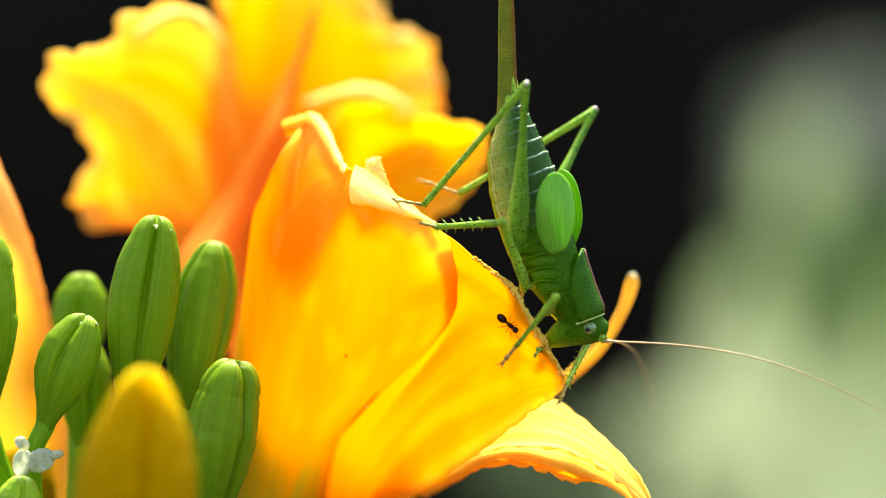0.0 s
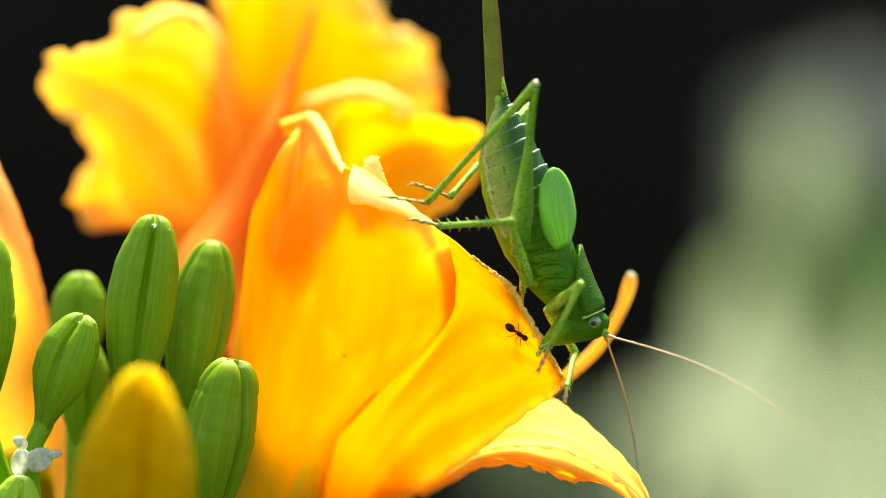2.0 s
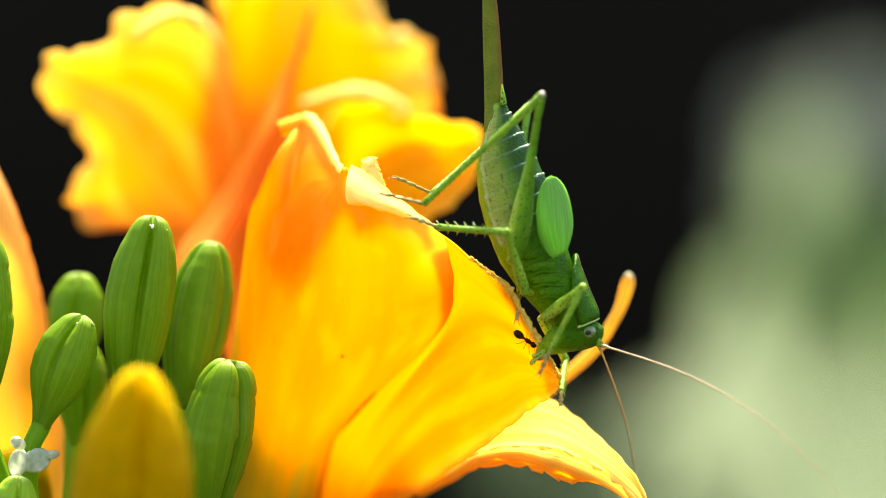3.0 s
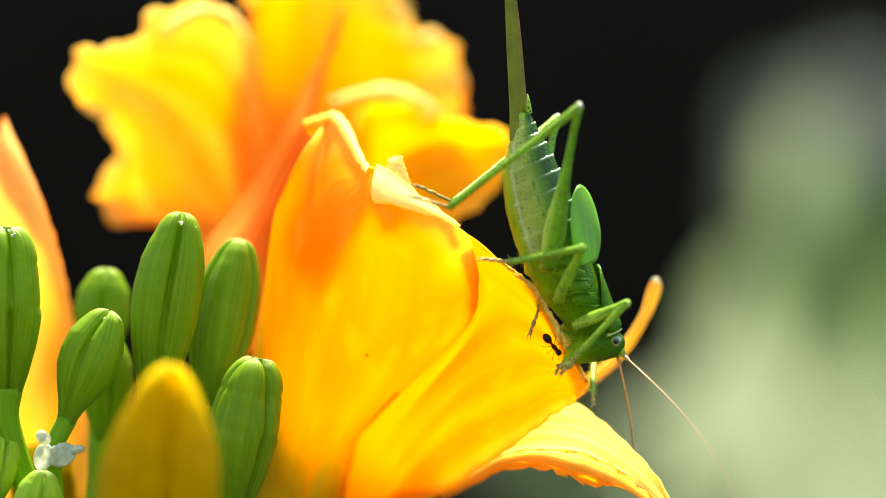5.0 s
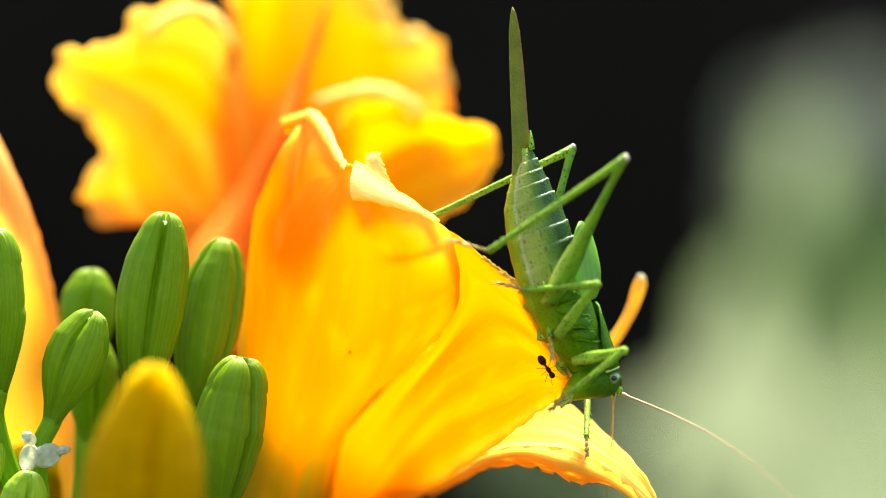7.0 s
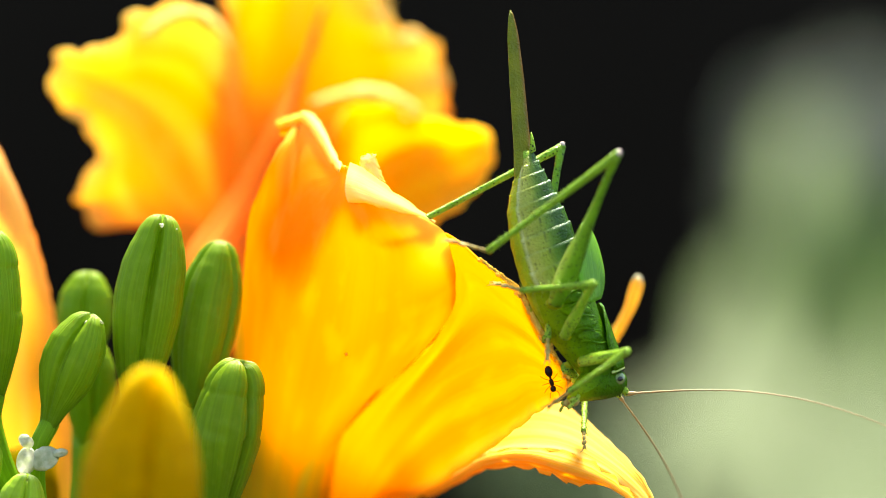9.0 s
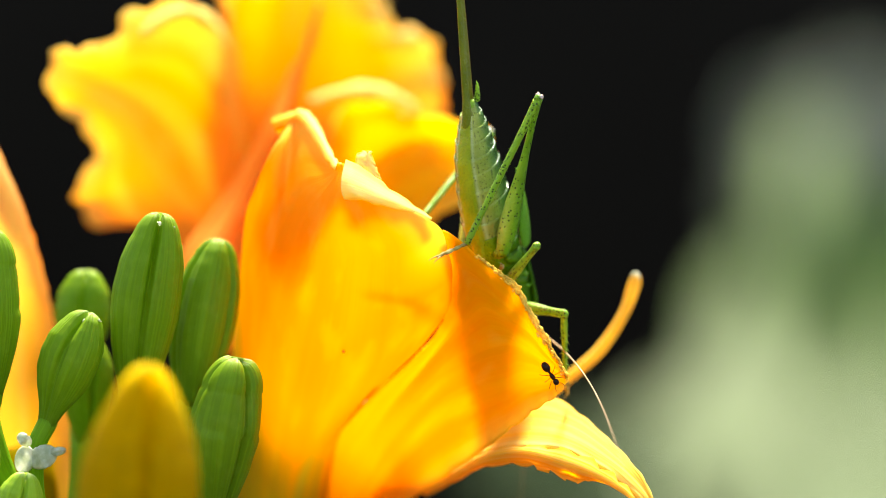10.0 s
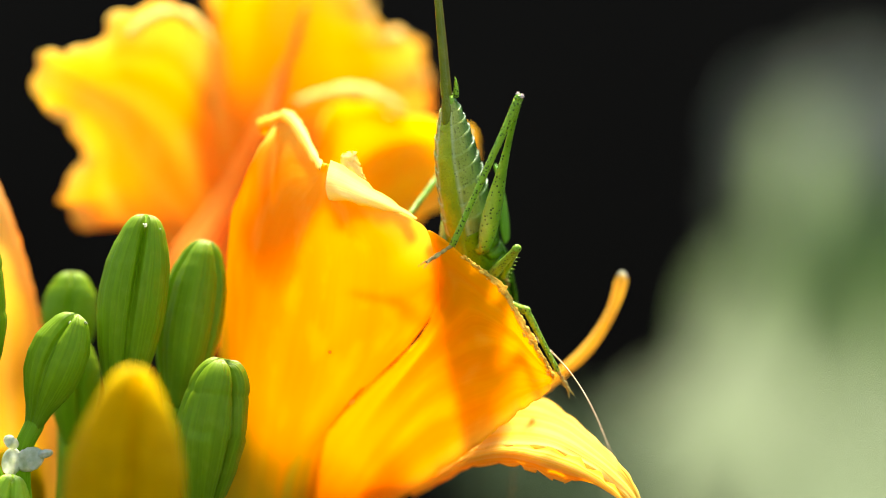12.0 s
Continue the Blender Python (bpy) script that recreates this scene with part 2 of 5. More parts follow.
col = ramp(nt, veins, [(0.35, (0.16, 0.41, 0.022)), (0.65, (0.26, 0.56, 0.04))])
nt.links.new(col, b.inputs["Base Color"])
thin(nt, b, col, 0.5, bump(nt, b, veins, 0.6, 0.0004))


claw = plain("claw", (0.22, 0.14, 0.025), (0.46, 0.36, 0.09), 1500.0, 0.5, 0.3, 0.12)
dark_seam = plain("dark_seam", (0.08, 0.02, 0.01), (0.16, 0.05, 0.02), 900.0)
eye_skin = plain("eye_skin", (0.10, 0.17, 0.04), (0.20, 0.27, 0.09), 2500.0, 0.10, 0.1, 0.7)
pupil = plain("pupil", (0.012, 0.010, 0.008), (0.03, 0.025, 0.02), 2500.0, 0.2)
feeler = plain("feeler", (0.34, 0.20, 0.06), (0.48, 0.31, 0.12), 900.0)
pale_rim = plain("pale_rim", (0.34, 0.48, 0.08), (0.52, 0.62, 0.22), 1600.0, 0.4, 0.3, 0.2)
rim_skin = plain("rim_skin", (0.30, 0.40, 0.22), (0.50, 0.58, 0.40), 1300.0, 0.25, 0.3, 0.3)
knee_skin = plain("knee_skin", (0.44, 0.31, 0.24), (0.66, 0.54, 0.45), 2000.0)
ant_skin = plain("ant_skin", (0.010, 0.004, 0.002), (0.030, 0.010, 0.005), 3000.0, 0.4, 0.3, 0.15)
soil, nt, b = material("soil", 0.95, 0.1)
tex = nt.nodes.new("ShaderNodeTexCoord").outputs["Object"]
clods = noise_at(nt, tex, 38.0, 6.0)
patches = noise_at(nt, tex, 1.3, 3.0)
col = mix(nt, 0.7, ramp(nt, clods, [(0.35, (0.016, 0.011, 0.008)), (0.65, (0.060, 0.045, 0.032))]), ramp(nt, patches, [(0.35, (0.45, 0.42, 0.38)), (0.65, (1, 1, 1))]), "MULTIPLY")
nt.links.new(col, b.inputs["Base Color"])
bump(nt, b, clods, 1.0, 0.02)
# near-black on purpose: the wall's deep shade is put into its colour
wall_shade_tone = plain("wall_shade_tone", (0.0064, 0.0050, 0.0036), (0.0125, 0.0098, 0.0070), 3.0, 0.95, 0.3, 0.03)


def leaf_material(name, a, c):
    """Ribbed leaf skin that lets some light through."""
    m, nt, b = material(name, 0.55, 0.2)
    uv = nt.nodes.new("ShaderNodeTexCoord").outputs["UV"]
    ribs = noise_at(nt, scaled(nt, uv, (16, 1, 1)), 1.5)
    col = ramp(nt, ribs, [(0.3, a), (0.7, c)])
    nt.links.new(col, b.inputs["Base Color"])
    thin(nt, b, col, 0.4, bump(nt, b, ribs, 0.6, 0.004))
    return m


leaf_green = leaf_material("leaf_green", (0.15, 0.205, 0.072), (0.225, 0.28, 0.12))
leaf_deep = leaf_material("leaf_deep", (0.11, 0.20, 0.035), (0.17, 0.27, 0.06))
leaf_pale = leaf_material("leaf_pale", (0.15, 0.175, 0.115), (0.22, 0.245, 0.175))


# ---- builders ----
def at(p):
    """World place, in metres, of a plan point."""
    return Vector((p[0] / 1000, p[1] / 1000, 0.8 + p[2] / 1000))


def finish(bm, smooth=True):
    bmesh.ops.recalc_face_normals(bm, faces=bm.faces)
    for f in bm.faces:
        f.smooth = smooth
    me = bpy.data.meshes.new("mesh")
    bm.to_mesh(me)
    bm.free()
    return me


def part(name, bm, mat, parent=None, label="", shift=None):
    ob = new(name, finish(bm))
    ob.data.name = name
    ob.data.materials.append(mat)
    if parent:
        ob.parent = parent
    if shift is not None:
        ob.location = shift
    if label:
        tagged(ob, label)
    return ob


def spline(points, t):
    """Catmull-Rom through the points, t from 0 to 1."""
    n = len(points) - 1
    s = min(max(t, 0.0), 1.0) * n
    i = min(int(s), n - 1)
    f = s - i
    p1, p2 = Vector(points[i]), Vector(points[i + 1])
    p0 = Vector(points[i - 1]) if i else p1 * 2 - p2
    p3 = Vector(points[i + 2]) if i + 2 <= n else p2 * 2 - p1
    return 0.5 * (2 * p1 + (p2 - p0) * f + (2 * p0 - 5 * p1 + 4 * p2 - p3) * f * f + (3 * p1 - p0 - 3 * p2 + p3) * f ** 3)


def sheet(bm, grid, uvs, thick):
    """A curved sheet with thickness from rows of points."""
    uv = bm.loops.layers.uv.verify()
    nv, nu = len(grid), len(grid[0])
    pts = np.array([[tuple(p) for p in row] for row in grid])
    du = np.gradient(pts, axis=1)
    dv = np.gradient(pts, axis=0)
    nor = np.cross(du, dv)
    nor /= np.linalg.norm(nor, axis=2, keepdims=True) + 1e-12
    sides = []
    for k in (0.5, -0.5):
        sides.append([[bm.verts.new(pts[j, i] + nor[j, i] * thick * k) for i in range(nu)] for j in range(nv)])

    def quad(vs, us):
        f = bm.faces.new(vs)
        for lp, u in zip(f.loops, us):
            lp[uv].uv = u
    for j in range(nv - 1):
        for i in range(nu - 1):
            ij = [(j, i), (j, i + 1), (j + 1, i + 1), (j + 1, i)]
            for s in sides:
                quad([s[a][c] for a, c in ij], [uvs[a][c] for a, c in ij])
    ring = [(0, i) for i in range(nu)] + [(j, nu - 1) for j in range(1, nv)] + [(nv - 1, i) for i in range(nu - 2, -1, -1)] + [(j, 0) for j in range(nv - 2, 0, -1)]
    for (a, c), (d, e) in zip(ring, ring[1:] + ring[:1]):
        quad([sides[0][a][c], sides[0][d][e], sides[1][d][e], sides[1][a][c]], [uvs[a][c], uvs[d][e], uvs[d][e], uvs[a][c]])


def petal(bm, one, mid, two, ruffle=1.0, waves=7, seed=0, thick=0.4, nv=64, nu=30, crest=0.0, low=0.0, high=0.8, gnaw=0.0, folds=0.0):
    """A petal between its two edges, bowed through its midrib; the edges ruffle."""
    grid, uvs = [], []
    for j in range(nv):
        v = j / (nv - 1)
        a, m, c = spline(one, v), spline(mid, v), spline(two, v)
        row, ur = [], []
        for i in range(nu):
            u = i / (nu - 1)
            q = a * (1 - u) * (1 - 2 * u) + m * 4 * u * (1 - u) + c * u * (2 * u - 1)
            e = abs(2 * u - 1)
            if gnaw and v > 0.45:
                bite = max(0.0, noise.noise(Vector((v * 26, seed, 0.5)))) + 0.5 * max(0.0, noise.noise(Vector((v * 70, seed, 2.5))))
                q = q + (c - a) * (gnaw * bite * (1 - u) ** 5)
            side = 1 if u > 0.5 else -1
            w = e ** 3 * min(1.0, v * 2.2) * ruffle
            ph = v * waves * 2 * math.pi + seed * 2.1 + side * 1.3
            q = q + Vector((0.35 * math.sin(ph * 1.7), math.sin(ph), 0.45 * math.cos(ph * 1.3))) * w
            ph = v * waves * 6.6 + seed + side
            q = q + Vector((0.5 * math.sin(ph * 2.3), math.sin(ph * 1.9), math.cos(ph * 2.7) * 0.5)) * (w * e ** 5 * 0.45)
            n = noise.noise(Vector((u * 3 + seed, v * 5, seed * 3.7)))
            q = q + Vector((0, 1, 0)) * (n * 0.9 * (0.4 + ruffle * 0.4)) * min(1, v * 3)
            fine = noise.noise(Vector((u * 26 + seed, v * 3.0, 4.4))) * 0.05 * min(1, 3 * (1 - v)) + crest * math.exp(-((u - 0.5) / 0.03) ** 2)
            q = q + Vector((0, -1, 0)) * fine
            if folds:
                q = q + Vector((0, 1, 0)) * (folds * min(1, 3 * (1 - v)) * min(1, v * 4) * (noise.noise(Vector((u * 4.5 + seed, v * 0.8, seed * 1.3))) + 0.5 * noise.noise(Vector((u * 11 + seed, v * 1.1, seed * 2.9)))))
            row.append(at(q))
            ur.append((u, low + (high - low) * v))
        grid.append(row)
        uvs.append(ur)
    sheet(bm, grid, uvs, thick / 1000)
    return bm


def loft(bm, rings, close=True, uvrow=None):
    """A closed skin through rings of places in metres."""
    uv = bm.loops.layers.uv.verify()
    n = len(rings[0])
    rows = [[bm.verts.new(p) for p in r] for r in rings]
    for j in range(len(rows) - 1):
        for i in range(n):
            k = (i + 1) % n
            f = bm.faces.new((rows[j][i], rows[j][k], rows[j + 1][k], rows[j + 1][i]))
            for lp, u in zip(f.loops, ((i / n, j), ((i + 1) / n, j), ((i + 1) / n, j + 1), (i / n, j + 1))):
                lp[uv].uv = (u[0], u[1] / (len(rows) - 1))
    if close:
        bm.faces.new(rows[0][::-1])
        bm.faces.new(rows[-1])
    return bm


def across(d):
    d = d.normalized()
    a = d.cross(Vector((0, 1, 0)))
    a = a.normalized() if a.length > 0.05 else d.cross(Vector((1, 0, 0))).normalized()
    return a, d.cross(a).normalized()


def rod(bm, points, radii, sides=12, steps=24):
    """A tapering round rod along plan points, in world metres."""
    rings = []
    for j in range(steps + 1):
        t = j / steps
        p = spline(points, t)
        d = spline(points, min(t + 0.01, 1)) - spline(points, max(t - 0.01, 0))
        a, c = across(d)
        r = float(np.interp(t, np.linspace(0, 1, len(radii)), radii))
        rings.append([at(p + (a * math.cos(k) + c * math.sin(k)) * r) for k in np.linspace(0, 2 * math.pi, sides, endpoint=False)])
    return loft(bm, rings)


BLUNT = [(0, .46), (.03, .50), (.12, .64), (.28, .85), (.45, .98), (.58, 1.0), (.75, .93), (.86, .78), (.93, .60), (.97, .42), (.99, .27), (1.0, .12)]
TAPER = [(0, .30), (.06, .34), (.16, .46), (.30, .72), (.45, .93), (.60, 1.0), (.76, .94), (.87, .78), (.94, .58), (.98, .36), (1.0, .12)]
RIPE = [(0, .34), (.1, .6), (.3, .9), (.5, 1.0), (.65, .95), (.78, .80), (.88, .60), (.94, .42), (.98, .26), (1.0, .10)]


def bud_mesh(base, tip, r, spin=0.3, seed=1, cleft=0.12, bend=0.6, prof=BLUNT):
    """A closed bud: three outer sepals meeting in seams, blunt lobed tip."""
    bm = bmesh.new()
    base, tip = Vector(base), Vector(tip)
    d = tip - base
    a, c = across(d)
    rings = []
    n, rows = 96, 48
    for j in range(rows):
        v = 1 - (1 - j / (rows - 1)) ** 1.5
        w = float(np.interp(v, [p[0] for p in prof], [p[1] for p in prof]))
        ring = []
        for i in range(n):
            k = 2 * math.pi * i / n
            lob = (k + spin) * 3 / (2 * math.pi) % 1.0
            seam = math.exp(-(min(lob, 1 - lob) / (0.05 + 0.30 * max(0.0, v - 0.8))) ** 2)
            deep = cleft * (0.45 + 0.9 * max(0.0, v - 0.35)) * seam
            swell = (0.06 + 0.10 * max(0.0, v - 0.7)) * math.cos((lob - 0.5) * 2 * math.pi) + 0.005 * math.cos(k * 17 + 2 * math.sin(k * 3))
            rr = r * w * (1 - deep + swell) * (1 + 0.03 * noise.noise(Vector((math.cos(k) * 2, v * 4, seed))))
            lobed = cleft > 0.65 and v > 0.5
            if lobed:
                hub = 0.34 * r * min(1.0, (v - 0.5) / 0.3)
                reach_out = r * w - hub if v < 0.8 else 0.55 * r * max(0.0, 1 - ((v - 0.8) / 0.2) ** 1.6) ** 0.6 + 0.015 * r
                phi = (lob - 0.5) * 2 * math.pi / 3
                span = reach_out ** 2 - (hub * math.sin(phi)) ** 2
                rr = (hub * math.cos(phi) + math.sqrt(span) if span > 0 else hub * 0.5) * (1 - 0.5 * deep)
            lift = (0.22 * r * (1 - seam * 1.6)) * max(0, v - 0.88) * 8 * (0.6 + cleft)
            lift -= r * cleft * 0.22 * max(0.0, 0.45 - w) / 0.45 * (v > 0.8)
            lift = 0.0 if lobed else lift
            p = base + d * v + d.normalized() * lift + (a * math.cos(k) + c * math.sin(k)) * rr + a * bend * math.sin(math.pi * v)
            ring.append(at(p))
        rings.append(ring)
    return loft(bm, rings)


def ball(bm, centre, size, m=None, seg=20, rings=12):
    """An ellipsoid, in metres."""
    res = bmesh.ops.create_uvsphere(bm, u_segments=seg, v_segments=rings, radius=1.0)
    mm = Matrix.Translation(centre) @ (m or Matrix.Identity(4)) @ Matrix.Diagonal((*size, 1))
    bmesh.ops.transform(bm, matrix=mm, verts=res["verts"])
    return bm


# ---- the setting ----
def setting():
    bm = bmesh.new()
    bmesh.ops.create_grid(bm, x_segments=60, y_segments=60, size=400)
    ground = part("ground", bm, soil)
    tagged(ground, "dark bare garden soil", "ground", kind="structure")
    # backdrop wall; its darkness comes from the shade painted into its colour
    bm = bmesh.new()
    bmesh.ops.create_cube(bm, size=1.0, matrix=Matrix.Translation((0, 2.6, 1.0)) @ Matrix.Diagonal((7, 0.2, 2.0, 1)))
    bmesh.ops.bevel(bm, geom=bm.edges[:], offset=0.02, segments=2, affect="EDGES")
    wall = part("wall_back", bm, wall_shade_tone)
    tagged(wall, "plain garden wall, deep shade put into its near-black colour", "wall", kind="structure")


def leaf(bm, foot, joint, tip, width, droop, stalk=0.004, roll=0.0):
    """A broad ribbed leaf on its stalk, in metres."""
    rings = []
    foot, joint, tip = Vector(foot), Vector(joint), Vector(tip)
    for j in range(9):
        t = j / 8
        p = foot.lerp(joint, t) + Vector((0, 0, 0.03)) * math.sin(t * math.pi)
        rings.append([p + Vector((math.cos(k), math.sin(k), 0)) * stalk * (1.3 - 0.5 * t) for k in np.linspace(0, 2 * math.pi, 8, endpoint=False)])
    loft(bm, rings)
    d = tip - joint
    side = d.cross(Vector((0, 0, 1))).normalized()
    side = (Matrix.Rotation(roll, 3, d.normalized()) @ side)
    up = side.cross(d).normalized()
    grid, uvs = [], []
    for j in range(25):
        v = j / 24
        w = width * (math.sin(math.pi * min(1, v * 0.93 + 0.05)) ** 0.8) * (1 - 0.35 * v)
        row, ur = [], []
        for i in range(17):
            u = i / 8 - 1
            rib = 0.0012 * math.cos(u * 18)
            row.append(joint + d * v + side * u * w + up * (-droop * v * v - 0.2 * w * (1 - abs(u)) + rib))
            ur.append((i / 16, v))
        grid.append(row)
        uvs.append(ur)
    sheet(bm, grid, uvs, 0.001)


def leafy_plant(place, spots, label, mat):
    """Broad-leaved shade plant behind, far out of focus; each leaf by its joint, tip, half-width and roll."""
    root = new("leafy_plant")
    root.location = place
    tagged(root, label, "plant", group="plants behind the flower")
    for x, y, z, tx, ty, tz, w, r in spots:
        bm = bmesh.new()
        leaf(bm, (x * 0.2, y * 0.2, 0.0), (x, y, z), (tx, ty, tz), w, 0.008, 0.0025, roll=r)
        part("leaf", bm, mat, root)


NEAR_LEAVES = [(-0.07, 0.04, 0.777, -0.085, -0.06, 0.71, 0.02, 0),
               (-0.095, 0.03, 0.751, -0.111, -0.07, 0.689, 0.022, 0),
               (-0.056, 0.02, 0.759, -0.072, -0.08, 0.681, 0.027, 0.1),
               (-0.022, 0.03, 0.765, -0.036, -0.07, 0.68, 0.023, 0),
               (-0.042, -0.03, 0.744, -0.054, -0.12, 0.675, 0.029, -0.1)]
MID_LEAVES = [(-0.165, 0.03, 0.798, -0.182, -0.07, 0.741, 0.019, 0.2),
               (-0.132, 0.03, 0.793, -0.143, -0.07, 0.727, 0.026, -0.1),
               (-0.103, 0.03, 0.793, -0.111, -0.07, 0.718, 0.026, 0),
               (-0.142, 0.06, 0.857, -0.157, -0.04, 0.807, 0.01, 0)]


def sprays(seed, count, centre, spread, size):
    """Small drooping leaves scattered thinly round a centre, for the loose outline of a plant."""
    rnd = random.Random(seed)
    spots = []
    for k in range(count):
        x, y, z = centre[0] + rnd.gauss(0, spread[0]), rnd.uniform(-0.05, 0.05), centre[1] + rnd.gauss(0, spread[1])
        w = size * rnd.uniform(0.7, 1.3)
        spots.append((x, y, z, x + rnd.gauss(-0.3, 0.8) * w, y - 2.2 * w, z - 2.6 * w, w, rnd.uniform(-0.4, 0.4)))
    return spots


NEAR_LEAVES += sprays(6, 14, (-0.132, 0.737), (0.018, 0.005), 0.008)
MID_LEAVES += sprays(5, 13, (-0.124, 0.812), (0.013, 0.005), 0.010)
FAR_LEAVES = sprays(4, 64, (-0.036, 0.864), (0.021, 0.013), 0.014)


# ---- the day lily ----
ROOT = Vector((-0.047, 0.004, 0.0))
SPECK = (-12.4, 5.3, -13.5)


def day_lily():
    plant = new("day_lily")
    plant.location = ROOT
    tagged(plant, "day lily with ruffled yellow-orange bloom and green buds", "flower")
    back = -ROOT

    bm = bmesh.new()
    rod(bm, [(-45.1, 6, -40.5), (-45.9, 6, -75.4), (-47.1, 4, -323.4), (-47, 4, -800)], [3.2, 3.4, 4.2, 5.0], 14, 30)
    part("stalk", bm, stem_green, plant, shift=back)

    bm = bmesh.new()
    rod(bm, [(-44, 10, -48.7), (-33.2, 20, -47.4), (-26.3, 30, -44.6), (-23.6, 36, -39)], [2.2, 2.6, 3.2, 3.6], 16, 20)
    flower = part("flower", bm, bud_yellow, plant, "wide open bloom, yellow with an orange throat", shift=back)

    def tepal(one, mid, two, mat, name="petal", label="", lips=(), **kw):
        bm = bmesh.new()
        petal(bm, one, mid, two, **kw)
        for k, lip in enumerate(lips):
            petal(bm, *lip[:3], ruffle=lip[5] if len(lip) > 5 else 0.2, waves=3 if len(lip) < 6 else 9, seed=20 + k, nv=36, nu=14, thick=0.16, low=lip[3] if len(lip) > 3 else 1.0, high=lip[4] if len(lip) > 3 else 1.1)
        return part(name, bm, mat, flower, label)

    # inner petals seen across the open throat
    tepal([(-27.1, 30, -23.7), (-29.2, 34, -11.9), (-36.1, 48, -0.5), (-41.5, 50, 2.9), (-48.3, 50, 3.3), (-50.7, 48, 7.4), (-48, 47, 11.6), (-49.6, 44, 17.1), (-53.5, 42, 19.7), (-53.2, 40, 25.5)],
          [(-25.9, 36, -24), (-27.4, 44, -12.1), (-31.9, 54, 1.1), (-35.7, 54, 9.4), (-39.3, 51, 15.4), (-43.5, 47, 19.8), (-49.1, 43, 22.7), (-53.2, 40, 25.5)],
          [(-25.3, 40, -24.2), (-26.4, 48, -12.2), (-28.2, 55, 4.9), (-28.3, 51, 18), (-30.2, 46, 27.4), (-36.6, 43, 32.8), (-42.7, 41, 31.2), (-46, 41, 27.1), (-50.4, 40, 26.3), (-53.2, 40, 25.5)],
          petal_back, label="ruffled yellow petal with orange midrib", folds=1.6, ruffle=1.1, waves=6, seed=1,
          lips=[([(-41.4, 41, 29.1), (-38.7, 42, 31.4), (-35.1, 44, 32.6), (-31.7, 47, 31.1), (-29.9, 50, 27.6)],
                 [(-41.1, 39, 28.5), (-38.4, 40, 30.6), (-35, 42, 31.7), (-32, 45, 30.1), (-30.2, 48, 27.2)],
                 [(-40.9, 40, 27.9), (-38.2, 41, 29.9), (-35, 43, 30.8), (-32.5, 46, 29.3), (-30.5, 49, 27)])])
    tepal([(-26.4, 40, -24.2), (-27.4, 48, -12.2), (-29.8, 60, 7.2), (-30.3, 60, 24.7), (-31.2, 58, 33.7), (-30, 54, 40.2), (-25.6, 47, 43.1), (-17.6, 57, 43.1)],
          [(-25.5, 44, -24.3), (-25.8, 52, -12.3), (-25.1, 62, 3.4), (-23.6, 72, 19.1), (-21, 67, 30.6), (-18.9, 62, 38.1), (-17.6, 57, 43.1)],
          [(-23.7, 38, -24.1), (-22.9, 46, -12.2), (-17.5, 54, 4.9), (-8.4, 77, 16.9), (-1.7, 75, 19.2), (-0.7, 73, 23.9), (-3.2, 71, 29.9), (-7.6, 71, 30.6), (-9.6, 70, 35), (-14, 68, 40.4), (-17.6, 57, 43.1)],
          petal_deep, label="broad ruffled yellow petal with orange throat", folds=2.6, ruffle=1.1, waves=8, seed=2)
    tepal([(-21.8, 48, -24.5), (-19.5, 47, -12.2), (-17.1, 45.5, 3.1), (-16.1, 42.5, 13), (-14.2, 48.5, 18.9), (-10.3, 48.5, 19.9), (-5.7, 48.5, 18.5), (-1.1, 38.5, 17.2), (4.2, 37.5, 16.4), (5.9, 36.5, 12.5)],
          [(-20.4, 52, -24.7), (-17.4, 53, -12.3), (-13.5, 53.5, 1.6), (-9.6, 49.5, 9.3), (-3.4, 46.5, 12.7), (2, 41.5, 13.1), (5.9, 36.5, 12.5)],
          [(-18.8, 50, -24.6), (-14.9, 49, -12.2), (-10.3, 45.5, -2.2), (-5.6, 39.5, 2.3), (-1.1, 37.5, 4.2), (3.5, 36.5, 8), (5.9, 36.5, 12.5)],
          petal_lemon, label="yellow petal with a rolled pale edge", folds=1.2, ruffle=0.6, waves=5, seed=3,
          lips=[([(-19, 46.5, 20.2), (-14.9, 47.5, 21.6), (-11.1, 48.5, 22.4), (-7.2, 49.5, 21.3), (-4.2, 49.5, 19.3)],
                 [(-18.8, 43.5, 19.7), (-14.8, 43.5, 21), (-11, 44.5, 21.6), (-7.2, 46.5, 20.6), (-4.2, 48.5, 18.9)],
                 [(-18.2, 43.5, 19.1), (-14.7, 44.5, 20.2), (-11, 44.5, 20.4), (-7.2, 46.5, 19.4), (-4.2, 48.5, 18.1)])])
